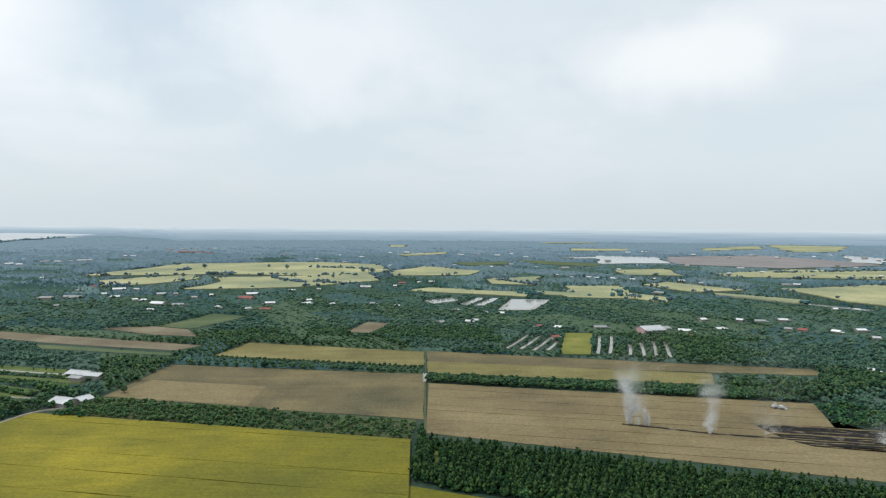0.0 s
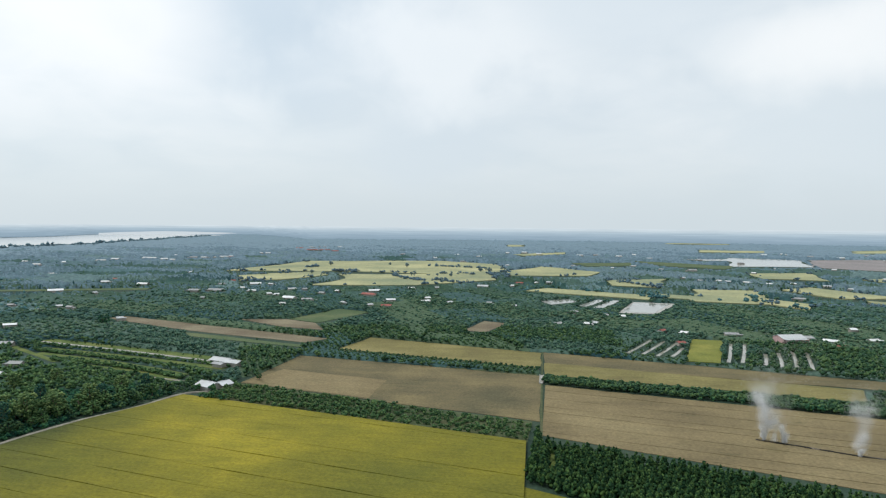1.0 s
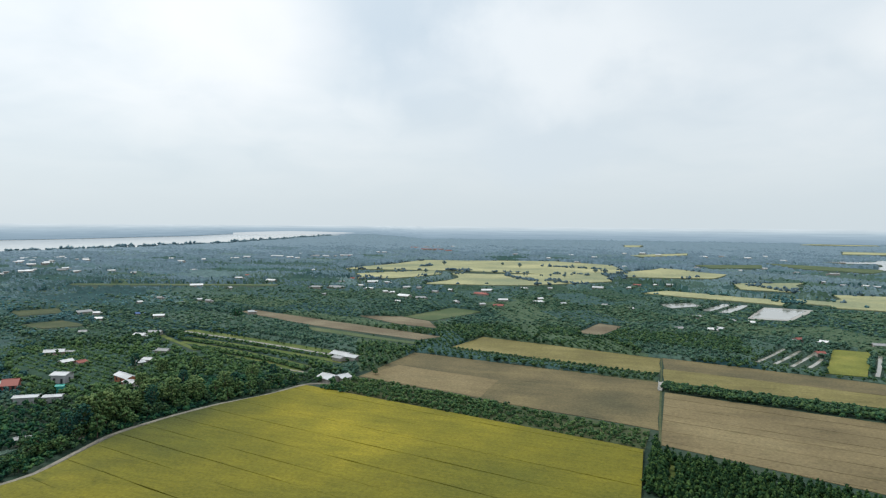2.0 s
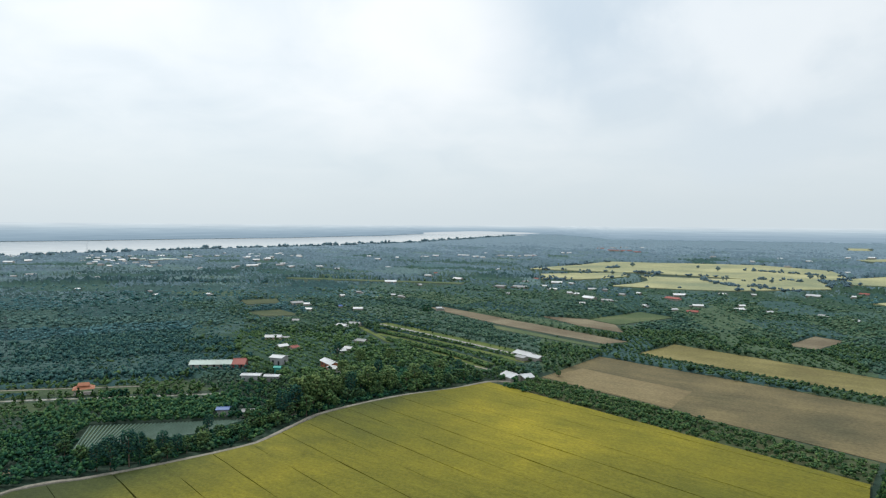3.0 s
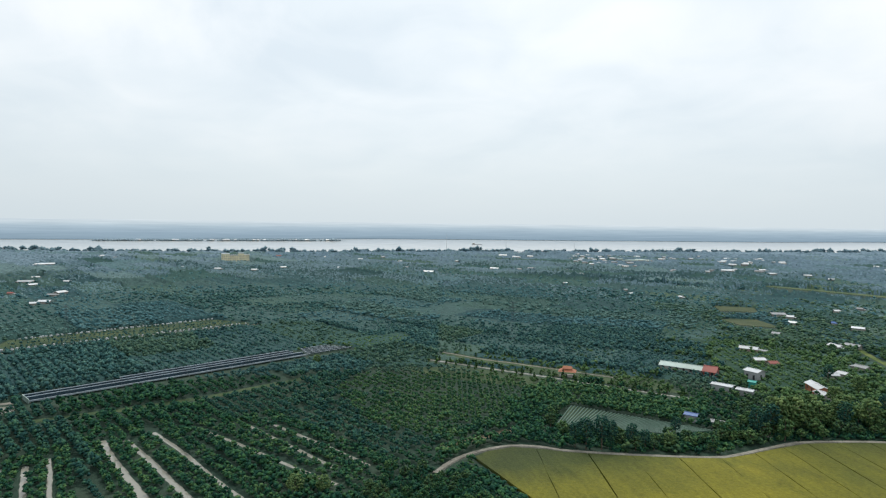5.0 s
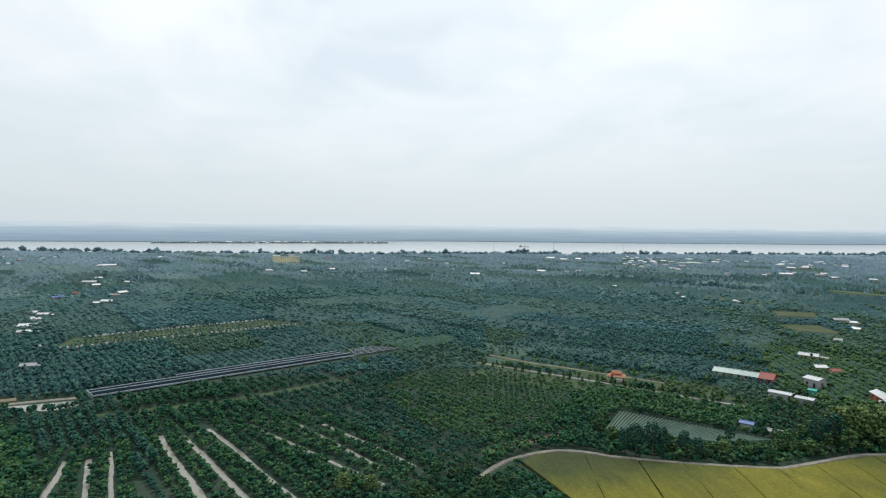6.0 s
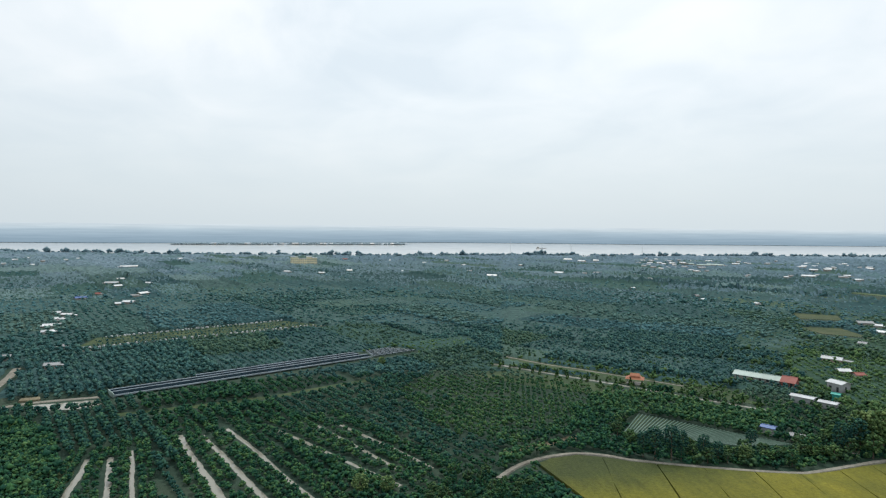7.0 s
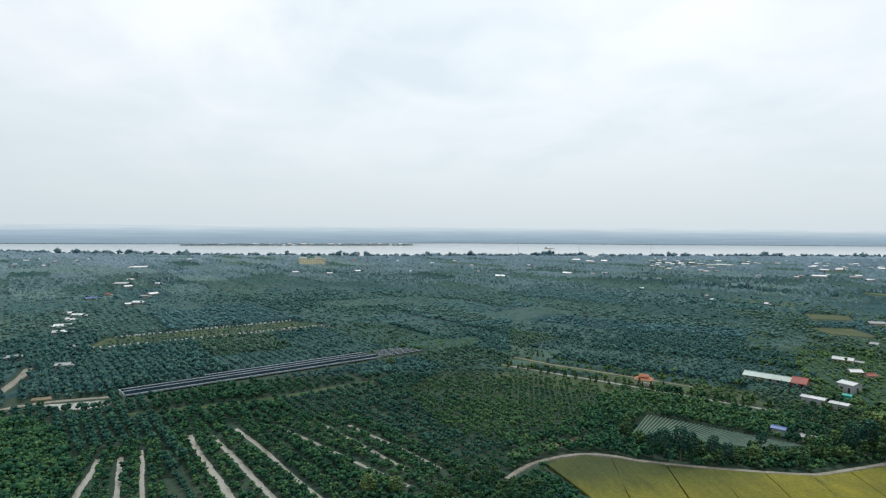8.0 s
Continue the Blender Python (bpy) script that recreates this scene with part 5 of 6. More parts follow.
    x, y = x / scale + seed, y / scale - seed
    return (np.sin(x * 1.3 + 0.7 * np.sin(y * 1.1)) + np.sin(y * 1.7 + 1.3 * np.sin(x * 0.6 + 2)) + np.sin((x + y) * 2.9 + np.sin(x * 2.2))) / 3


ZONES = []


def grow_stand(name, x, y, h, r, k, material, label, category, cone=False, hide=1.0, zones=False):
    """A stand that leaves the open plots free."""
    ok = free(x, y, ZONES if zones else (), h, hide)
    stand(name, x[ok], y[ok], h[ok], r[ok], k, material, label, category, cone)


# the dark plantation
WOOD = [(7, 209), (136, 161), (190, 140), (180, 108), (90, 133), (25, 158.5), (2.5, 169.5)]
x, y = rows_in(WOOD, 2.1, 2.4, -20.5, 0.55)
grow_stand("plantation", x, y, rng.uniform(3.6, 5.6, len(x)), rng.uniform(1.0, 1.5, len(x)), 22, M_LEAF_DARK, "dense dark green tree plantation with pointed crowns", "plantation", True, 0.85)
# tree belts between the fields
B1 = [(-127, 236.6), (-50, 217.6), (-46, 240), (-60, 243), (-124, 261)]
x, y = rows_in(B1, 2.7, 2.8, -13, 0.8)
grow_stand("tree_belt", x, y, rng.uniform(1.2, 2.9, len(x)), rng.uniform(0.9, 1.6, len(x)), 20, M_LEAF_BELT, "dense belt of young trees between the fields", "tree belt", False, 0.6)
B1b = [(-48, 217.1), (3.6, 203.4), (5.5, 225), (-45, 240)]
x, y = rows_in(B1b, 1.7, 2.6, -13.5, 0.7)
keep = rng.random(len(x)) < 0.8
x, y = x[keep], y[keep]
grow_stand("tree_belt", x, y, rng.uniform(0.7, 2.4, len(x)), rng.uniform(0.6, 1.2, len(x)), 16, M_LEAF_BELT, "open rows of small bushy trees on a bund", "tree belt", False, 0.8)
B2 = [(-116, 328), (9, 297), (10.5, 310), (-103, 343)]
x, y = rows_in(B2, 2.7, 3.6, -14.2, 0.35)
grow_stand("tree_belt", x, y, rng.uniform(1.4, 2.2, len(x)), rng.uniform(0.85, 1.25, len(x)), 16, M_LEAF_WARM, "rows of small round fruit trees on a bund", "tree belt", False, 0.4)
B3 = [(13, 296), (141, 268), (168, 240), (120, 252), (12, 281)]
x, y = rows_in(B3, 2.5, 2.9, -13.5, 0.45)
grow_stand("tree_belt", x, y, rng.uniform(2.0, 3.2, len(x)), rng.uniform(1.4, 1.9, len(x)), 18, M_LEAF_WARM, "thick belt of dark green fruit trees", "tree belt", False, 0.6)
B4 = [(141, 290), (206, 296), (240, 270), (168, 240), (141, 269)]
x, y = rows_in(B4, 3.6, 4.0, -13.5, 1.2)
grow_stand("grove", x, y, rng.uniform(3.0, 5.5, len(x)), rng.uniform(1.7, 2.5, len(x)), 18, M_LEAF_WARM, "thick grove at the end of the tree belt", "grove", False, 0.9)
ZONES += [WOOD, B1, B1b, B2, B3, B4]

# banks of larger single trees, built below; only low bushes stand between them
TRACK_SIDE = [(-211, 96), (-203, 91), (-186, 86), (-171, 100), (-165, 124), (-165, 136), (-168, 152), (-177, 150), (-183, 130)]
VILLAGE_SIDE = [(-168, 152), (-165, 172), (-157, 208), (-142, 240), (-160, 252), (-190, 236), (-202, 205), (-192, 168), (-180, 150)]
LOWER_GROVE = [(-170, 41), (-174, 50), (-150, 62), (-135, 60), (-140, 15), (-160, 18)]
for poly in (TRACK_SIDE, VILLAGE_SIDE, LOWER_GROVE):
    x, y = rows_in(poly, 1.9, 2.1, 20, 0.8)
    grow_stand("bushes", x, y, rng.uniform(0.7, 1.7, len(x)), rng.uniform(0.8, 1.4, len(x)), 10, M_LEAF, "low green bushes under the trees", "bushes", False, 0.7)
ZONES += [TRACK_SIDE, VILLAGE_SIDE, LOWER_GROVE]

# a thicket of light green bushes, and the pond with its round trees beside the panel shed
THICKET = [(-237, -132), (-238, -114), (-215, -93), (-187, -80), (-168, -75), (-144, -66), (-146, -84)]
x, y = rows_in(THICKET, 1.5, 1.7, 27, 0.8)
big = np.where(rng.random(len(x)) < 0.08, 1.7, 1.0)
pale = rng.random(len(x)) < 0.6
for s, material in ((pale, M_LEAF_LIGHT), (~pale, M_LEAF)):
    grow_stand("thicket", x[s], y[s], (rng.uniform(0.9, 2.1, len(x)) * big)[s], (rng.uniform(0.7, 1.3, len(x)) * big)[s], 10, material, "dense thicket of light green bushes", "thicket", False, 0.5)
plot("pond_water", [(-248, -117), (-256, -119), (-258, -107), (-261, -96), (-254, -94), (-248, -101)], 0.12, M_DITCH, "pale muddy pond beside the panel shed", "pond", True, 5, 1.2)
plot("soil_heap", [(-260, -126), (-264, -127), (-266, -121), (-262, -119)], 0.7, M_SOIL, "low heap of reddish earth", "earth heap", True, 3, 1.0)
plot("soil_bank", [(-174.4, -75.9), (-193.9, -82.5), (-200.8, -82.1), (-194.8, -78.5), (-178.7, -74.6)], 0.12, M_FALLOW, "bare earth bank beside a ditch", "ditch bank", True, 3, 1.5)
POND_ROW = [(-243, -116), (-249, -94)]
x, y = np.interp(np.linspace(0, 1, 11), (0, 1), [p[0] for p in POND_ROW]) + rng.uniform(-1, 1, 11), np.interp(np.linspace(0, 1, 11), (0, 1), [p[1] for p in POND_ROW]) + rng.uniform(-1, 1, 11)
stand("pond_trees", x, y, rng.uniform(2.6, 3.6, 11), rng.uniform(1.3, 1.9, 11), 26, M_LEAF_BLUE, "row of dense round trees at the edge of a pond", "tree row")
ZONES += [THICKET]

# fruit trees in rows along the ditches
BEDS = []
xs, ys = [], []
for i, (a, b) in enumerate(DITCHES):
    d = math.hypot(b[0] - a[0], b[1] - a[1])
    ux, uy = (b[0] - a[0]) / d, (b[1] - a[1]) / d
    BEDS.append([(a[0] - ux * 6 - uy * o, a[1] - uy * 6 + ux * o) for o in (-6.2, 6.2)] + [(b[0] + ux * 3 - uy * o, b[1] + uy * 3 + ux * o) for o in (6.2, -6.2)])
    for off in (-4.6, -2.3, 2.3, 4.6) if i < 3 else (-5.2, -2.6, 2.6, 5.2):
        t = np.arange(-6, d + 3, 2.4) + rng.uniform(-0.4, 0.4, len(np.arange(-6, d + 3, 2.4)))
        xs.append(a[0] + ux * t - uy * off + rng.uniform(-0.3, 0.3, len(t)))
        ys.append(a[1] + uy * t + ux * off + rng.uniform(-0.3, 0.3, len(t)))
x, y = np.concatenate(xs), np.concatenate(ys)
# where two rows fall together only one tree stands
order = rng.permutation(len(x))
x, y = x[order], y[order]
lone = np.array([not ((np.hypot(x[:i] - x[i], y[:i] - y[i]) < 1.7).any()) for i in range(len(x))])
clear = np.ones(len(x), bool)
for poly in SLIM:
    clear &= ~inside(poly, x, y)
keep = lone & clear & (rng.random(len(x)) < 0.95)
x, y = x[keep], y[keep]
pale = rng.random(len(x)) < 0.45
for s, material in ((pale, M_LEAF_LIGHT), (~pale, M_LEAF)):
    n = int(s.sum())
    stand("orchard", x[s], y[s], rng.uniform(1.7, 2.7, n), rng.uniform(1.0, 1.4, n), 20, material, "fruit trees in rows along pale ditches", "orchard")
ZONES += BEDS
YOUNG = [(-306, 69), (-256, 118), (-244, 108), (-262, 80), (-292, 52)]

# orchards: parcels of trees in rows, each parcel with its own height, tint and density
AZ0, AZ1 = radians(-46), radians(124)


def sector_angle(x, y):
    """The direction of the rows, set by bearing sectors to fit the camera's view."""
    a = np.degrees(np.arctan2(-x, y))
    return np.where(a > 76, 27.0, np.where(a > 52, 42.0, np.where(a > 25, -17.0, -62.0)))


def parcel_values(x, y, turn):
    c, s = math.cos(radians(turn)), math.sin(radians(turn))
    u, v = c * x + s * y, -s * x + c * y
    i, j = np.floor(u / 92.0 + 0.3 * np.floor(v / 43.0) % 1), np.floor(v / 43.0)
    def roll(seed):
        q = np.sin(i * 127.1 + j * 311.7 + turn + seed * 74.7) * 43758.5453
        return q - np.floor(q)
    edge = np.abs(v / 43.0 - np.round(v / 43.0)) * 43.0
    return roll(1), roll(2), roll(3), edge


# parcels with a set tint and height: outline, tint, height, share of gaps
PARCELS = [
    ([(-323, -12), (-362, 25), (-382, 74), (-358, 74), (-332, 36)], 3, 0.6, 0.1),
    # lighter leaf tint painted for a zone lit through the clouds
    ([(-255, 18), (-300, 44), (-304, 70), (-246, 107), (-232, 86), (-240, 48)], 2, 0.66, 0.12),
    ([(-215, 28), (-250, 22), (-240, 48), (-232, 86), (-205, 80), (-190, 45)], 2, 0.9, 0.06),
    ([(-470, 90), (-520, 150), (-480, 180), (-430, 120)], 3, 0.6, 0.1),
    ([(-560, -40), (-600, 60), (-560, 90), (-520, -10)], 2, 0.8, 0.05),
    ([(-340, 130), (-420, 210), (-380, 260), (-300, 190)], 0, 1.15, 0.0),
    ([(-60, 400), (-70, 470), (60, 440), (62, 372)], 4, 1.1, 0.02),
    ([(190, 360), (300, 350), (330, 300), (240, 275), (205, 300)], 6, 1.35, 0.12),
]


def orchards(r0, r1, along, across, k, tiny):
    xs, ys, hs, rs, kinds = [], [], [], [], []
    for turn in (27.0, 42.0, -17.0, -62.0):
        x, y = rows_in([(-r1, -r1), (r1, -r1), (r1, r1), (-r1, r1)], along, across, turn, along * (0.12 if r0 < 250 else 0.24))
        d, a = np.hypot(x, y), np.arctan2(-x, y)
        ok = (d > r0) & (d < r1) & (a > AZ0) & (a < AZ1) & (sector_angle(x, y) == turn)
        ok &= ~((x < 30) & (x > -140) & (d < 225)) & ~((x > 0) & (x < 24) & (y < 356))
        x, y = x[ok], y[ok]
        p1, p2, p3, edge = parcel_values(x, y, turn)
        young = inside(YOUNG, x, y) | inside([(-308, 73), (-326, 89), (-250, 168), (-219, 161)], x, y)
        grow = (0.72 + 0.5 * p2) * (1 + 0.14 * soft_noise(x, y, 16.0, 4.0)) * np.where(young, 0.6, 1.0)
        grow *= np.where(rng.random(len(x)) < 0.03, 1.5, 1.0) * rng.uniform(0.8, 1.2, len(x))
        line = (edge < 2.6) & (p3 < 0.4) & (np.hypot(x, y) > 250)
        grow = np.where(line, 1.55 * rng.uniform(0.8, 1.2, len(x)), grow)
        gap = (rng.random(len(x)) < 0.05 + 0.30 * (p3 > 0.85) + 0.3 * young) | ((edge < 0.7) & (p3 > 0.55) & (np.hypot(x, y) > 240))
        tint = np.full(len(x), -1)
        for poly, kind, tall, bare in PARCELS:
            s = inside(poly, x, y)
            tint[s], grow[s] = kind, tall * rng.uniform(0.85, 1.15, int(s.sum()))
            gap[s] = rng.random(int(s.sum())) < bare
        h, r = rng.uniform(2.3, 3.1, len(x)) * grow * tiny, rng.uniform(0.48, 0.64, len(x)) * min(along, across * 0.8) * (1.0 if r0 < 250 else 0.9 if r0 < 400 else 0.84) * np.clip(grow, 0.75, 1.3)
        hide = 0.62 if r0 < 250 else 0.85
        gap |= rng.random(len(x)) < np.clip((np.hypot(x, y) - 560) / 130, 0, 1)
        ok = ~gap & free(x, y, ZONES, h, hide)
        xs.append(x[ok]), ys.append(y[ok]), hs.append(h[ok]), rs.append(r[ok])
        # farmstead olive tone is partly the trees' own, partly painted sunlight
        sunny = inside([(-330, 250), (-215, 322), (-136, 296), (-146, 240), (-168, 150), (-205, 190), (-262, 205)], x[ok], y[ok]) & (rng.random(int(ok.sum())) < 0.8)
        # by bearing: painted warm for the sunlit east, cool for the cloud-shaded west
        kinds.append(np.where(sunny | young[ok], 3, np.where(p1[ok] > 0.76, 2, np.where((p1[ok] > 0.45) if turn > 0 else (p1[ok] > 0.8), 1, 0))) + 4 * (np.degrees(np.arctan2(-x[ok], y[ok])) + 9 * soft_noise(x[ok], y[ok], 30.0) + rng.normal(0, 4.0, int(ok.sum())) < 52))
        kinds[-1] = np.where(tint[ok] >= 0, tint[ok], kinds[-1])
    x, y, h, r, kinds = (np.concatenate(q) for q in (xs, ys, hs, rs, kinds))
    return x, y, h, r, kinds


# each farther ring takes bluer leaf colours that carry painted haze
for r0, r1, along, across, k, mats in ((105, 285, 2.6, 4.0, 19, (M_LEAF, M_LEAF_BLUE, M_LEAF_LIGHT, M_LEAF_OLIVE, M_LEAF_WARM, M_LEAF, M_LEAF_LIGHT, M_LEAF_OLIVE)), (285, 430, 2.7, 3.8, 7, (M_LEAF_HAZED_BROAD, M_LEAF_HAZED_WIDE, M_LEAF_PARCEL, M_LEAF_OLIVE, M_LEAF_WARM, M_LEAF_WARM_WIDE, M_LEAF_PARCEL, M_LEAF_OLIVE)), (430, 700, 3.2, 4.7, 3, (M_LEAF_HAZED_MID, M_LEAF_HAZED_WIDE, M_LEAF_PARCEL_HAZED, M_LEAF_PARCEL_HAZED, M_LEAF_WARM_WIDE, M_LEAF_HAZED_WIDE, M_LEAF_PARCEL, M_LEAF_WARM_WIDE))):
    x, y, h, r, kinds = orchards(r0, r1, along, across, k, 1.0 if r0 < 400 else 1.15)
    for i, label in enumerate(("dark green fruit trees standing in rows", "fruit trees standing in rows, haze and cloud shade tinted blue-green", "lighter green bushy orchard trees", "sunny olive-green trees around the farmstead",
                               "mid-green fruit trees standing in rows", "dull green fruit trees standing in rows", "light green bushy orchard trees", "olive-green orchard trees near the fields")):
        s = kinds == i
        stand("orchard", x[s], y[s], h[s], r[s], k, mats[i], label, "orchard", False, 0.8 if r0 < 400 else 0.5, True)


def plain(r0, r1, lateral, depth, h):
    """Places in the wedge that opens before the hovering eye, ring by ring."""
    xs, ys = [], []
    r = r0
    while r < r1:
        s, dr = r / lateral, r / depth
        k = int((AZ1 - AZ0) * r / s)
        a = AZ0 + (np.arange(k) + rng.uniform(0, 1, k)) / k * (AZ1 - AZ0)
        q = r + rng.uniform(-0.5, 0.5, k) * dr
        xs.append(-np.sin(a) * q)
        ys.append(np.cos(a) * q)
        r += dr
    x, y = np.concatenate(xs), np.concatenate(ys)
    bank = np.interp(y, np.arange(-4900, 4901, 50), [near_bank(v) for v in range(-4900, 4901, 50)])
    ok = (x > bank + 6)
    x, y = x[ok], y[ok]
    hh = h * (1 + 0.22 * soft_noise(x, y, 70.0, 5.0)) * rng.uniform(0.85, 1.15, len(x)) * np.where(rng.random(len(x)) < 0.03, 1.6, 1.0)
    ok = free(x, y, (), hh, 0.9)
    return x[ok], y[ok], hh[ok]


def canopy(r0, r1, lateral, depth, h):
    """The closed crown roof of the far woods: an uneven sheet, open over fields and houses, as triangles with their middles."""
    n = int((AZ1 - AZ0) * lateral)
    radii = [r0]
    while radii[-1] < r1:
        radii.append(radii[-1] * (1 + 1 / depth))
    a, r = np.meshgrid(np.linspace(AZ0, AZ1, n), np.array(radii))
    a = a + rng.uniform(-0.4, 0.4, a.shape) / lateral
    r = r * (1 + rng.uniform(-0.4, 0.4, r.shape) / depth)
    x, y = -np.sin(a) * r, np.cos(a) * r
    z = h * (1 + 0.18 * soft_noise(x, y, 60.0, 5.0)) + rng.normal(0, 1, x.shape) * (0.5 + r / 5500) + np.where(rng.random(x.shape) < 0.03, rng.uniform(0.5, 2.5, x.shape), 0)
    # rows of trees, and parcels of young low trees
    low, patch, tone = np.zeros(x.shape, bool), np.ones(x.shape), np.zeros(x.shape)
    for turn in (27.0, 42.0, -17.0, -62.0):
        here = sector_angle(x, y) == turn
        c, s = math.cos(radians(turn)), math.sin(radians(turn))
        z += np.where(here, 0.55 * np.sin((c * y - s * x) * 2 * np.pi / 12.4) * (r < 1500), 0)
        p1, p2, p3, edge = parcel_values(x, y, turn)
        low |= here & (p1 > 0.88)
        tone = np.where(here, p1, tone)
        z = np.where(here & (edge < 3.0) & (p3 < 0.4), z + 2.2, z)
        z = np.where(here, z * (0.8 + 0.4 * p2), z)
        patch = np.where(here, 0.84 + 0.34 * p3, patch)
    z = np.where(low, z * 0.55, z)
    # kept low near the eye: an added sheet that brightens gaps under the orchards
    z = np.minimum(z, np.interp(r, (300, 420, 585, 680, 720), (0.9, 1.5, 1.9, 2.3, 9.0)))
    z = np.maximum(z, 0.6)
    bank = np.interp(y.ravel(), np.arange(-4900, 4901, 50), [near_bank(v) for v in range(-4900, 4901, 50)])
    ring = np.interp(np.degrees(a.ravel()), np.arange(-60, 141), [ring_radius(v) for v in range(-60, 141)])
    ok = (x.ravel() > bank + 4) & (r.ravel() < ring - 20) & free(x.ravel(), y.ravel(), (), z.ravel(), 0.85)
    # the roof comes down to the ground along its edges
    wide = np.pad(ok.reshape(x.shape), 1, constant_values=True)
    inner = np.ones(x.shape, bool)
    for p in range(3):
        for q in range(3):
            inner &= wide[p:p + x.shape[0], q:q + x.shape[1]]
    z = np.where(inner, z, 0.05)
    z[0] = 0.02
    rows, cols = x.shape
    i = (np.arange(rows - 1)[:, None] * cols + np.arange(cols - 1)[None]).ravel()
    f = np.concatenate([np.stack([i, i + cols, i + cols + 1], 1), np.stack([i, i + cols + 1, i + 1], 1)])
    f = f[ok[f].all(1)]
    return np.stack([x, y, z], -1).reshape(-1, 3), f, r.ravel(), low.ravel(), patch.ravel(), tone.ravel()


def lay(name, v, f, material, label):
    used_v, f = np.unique(f, return_inverse=True)
    tagged(from_arrays(name, v[used_v], f.reshape(-1, 3)[:, ::-1], material), label, "woodland", kind="stuff")


v, f, r, low, patch, tone = canopy(300, 4700, 430, 115, 3.3)
young = low[f[:, 0]] & (r[f[:, 0]] < 1500)
lay("woodland", v, f[young], M_YOUNG, "low light green parcels of young orchard trees")
f = f[~young]
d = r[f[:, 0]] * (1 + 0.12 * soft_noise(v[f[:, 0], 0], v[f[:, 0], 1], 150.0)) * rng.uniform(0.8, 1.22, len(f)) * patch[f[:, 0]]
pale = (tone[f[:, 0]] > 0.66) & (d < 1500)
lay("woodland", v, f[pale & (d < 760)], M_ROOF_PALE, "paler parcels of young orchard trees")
lay("woodland", v, f[pale & (d >= 760)], M_CANOPY_PALE_HAZED, "far parcels of young orchard trees, paled by painted haze")
dusky = (tone[f[:, 0]] < 0.22) & (d < 900)
lay("woodland", v, f[dusky], M_ROOF_DARK, "dark closed parcels of old orchard trees")
f, d = f[~pale & ~dusky], d[~pale & ~dusky]
# colour steps by distance, so the painted haze thickens outwards
for lo, hi, material, name in ((0, 830, M_CANOPY_HAZED_NEAR, "woodland"), (830, 1180, M_CANOPY_HAZED_MID, "woodland"), (1180, 1850, M_CANOPY_HAZED_FAR, "distant_woods"), (1850, 9999, M_LEAF_HAZY, "distant_woods")):
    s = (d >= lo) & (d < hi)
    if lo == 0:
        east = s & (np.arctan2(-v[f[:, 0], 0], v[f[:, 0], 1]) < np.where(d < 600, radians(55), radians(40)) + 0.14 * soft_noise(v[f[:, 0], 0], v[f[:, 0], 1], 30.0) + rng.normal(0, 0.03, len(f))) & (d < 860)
        lay("woodland", v, f[east], M_ROOF_EAST, "low leaf sheet added to lighten dark gaps between orchard trees")
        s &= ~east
    lay(name, v, f[s], material, "closed roof of orchards and woods with painted distance haze")
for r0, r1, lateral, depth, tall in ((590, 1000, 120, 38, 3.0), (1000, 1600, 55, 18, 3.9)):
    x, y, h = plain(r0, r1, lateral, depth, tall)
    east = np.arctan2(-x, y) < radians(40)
    for s, material in ((~east, M_LEAF_HAZED_MID if r0 < 900 else M_LEAF_HAZED_OUT), (east, M_LEAF_WARM_WIDE if r0 < 900 else M_LEAF_HAZED_OUT)):
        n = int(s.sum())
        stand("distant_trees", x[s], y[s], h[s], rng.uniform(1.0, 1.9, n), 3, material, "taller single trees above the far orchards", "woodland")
# low fruit-tree rows between the grassy strips by the canal
for a, b, c, material in (((-262, 313), (-202, 298), (-148, 280), M_LEAF_WARM), ((-262, 311), (-202, 296), (-148, 278), M_LEAF_OLIVE), ((-240, 295), (-195, 284), (-152, 267), M_LEAF_WARM), ((-236, 291), (-192, 281), (-152, 265.5), M_LEAF_OLIVE),
                          ((-274, 327), (-205, 309.5), (-146, 292.5), M_LEAF_OLIVE), ((-222, 281), (-185, 270), (-156, 257), M_LEAF_WARM)):
    line = np.array(smooth([a, b, c], 26))
    n = len(line)
    stand("fruit_tree_row", line[:, 0] + rng.uniform(-0.7, 0.7, n), line[:, 1] + rng.uniform(-0.5, 0.5, n), rng.uniform(1.0, 2.3, n), rng.uniform(0.9, 1.5, n), 14, material, "row of low fruit trees between grassy strips", "tree row")
# young trees in the seedling bed and along its lane
for a, b, n in (((-396, -147), (-456, -47), 60), ((-387, -146), (-449, -40), 60), ((-378, -144), (-444, -33), 60), ((-370, -146), (-441, -27), 64), ((-360.5, -140), (-439, -12), 70)):
    k = (np.arange(n) + rng.uniform(0.1, 0.9, n)) / n
    stand("young_tree_row", a[0] + (b[0] - a[0]) * k, a[1] + (b[1] - a[1]) * k, rng.uniform(0.7, 1.6, n), rng.uniform(0.5, 0.95, n), 8, M_LEAF_HAZED_WIDE, "row of young trees in a grassy bed", "tree row", False, 0.8, True)
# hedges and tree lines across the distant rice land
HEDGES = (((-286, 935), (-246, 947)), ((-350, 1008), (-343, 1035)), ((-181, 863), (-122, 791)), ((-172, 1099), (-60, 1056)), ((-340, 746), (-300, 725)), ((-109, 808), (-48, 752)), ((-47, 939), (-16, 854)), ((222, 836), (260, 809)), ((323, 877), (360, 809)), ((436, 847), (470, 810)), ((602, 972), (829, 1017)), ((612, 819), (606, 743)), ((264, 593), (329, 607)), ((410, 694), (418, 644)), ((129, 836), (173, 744)))
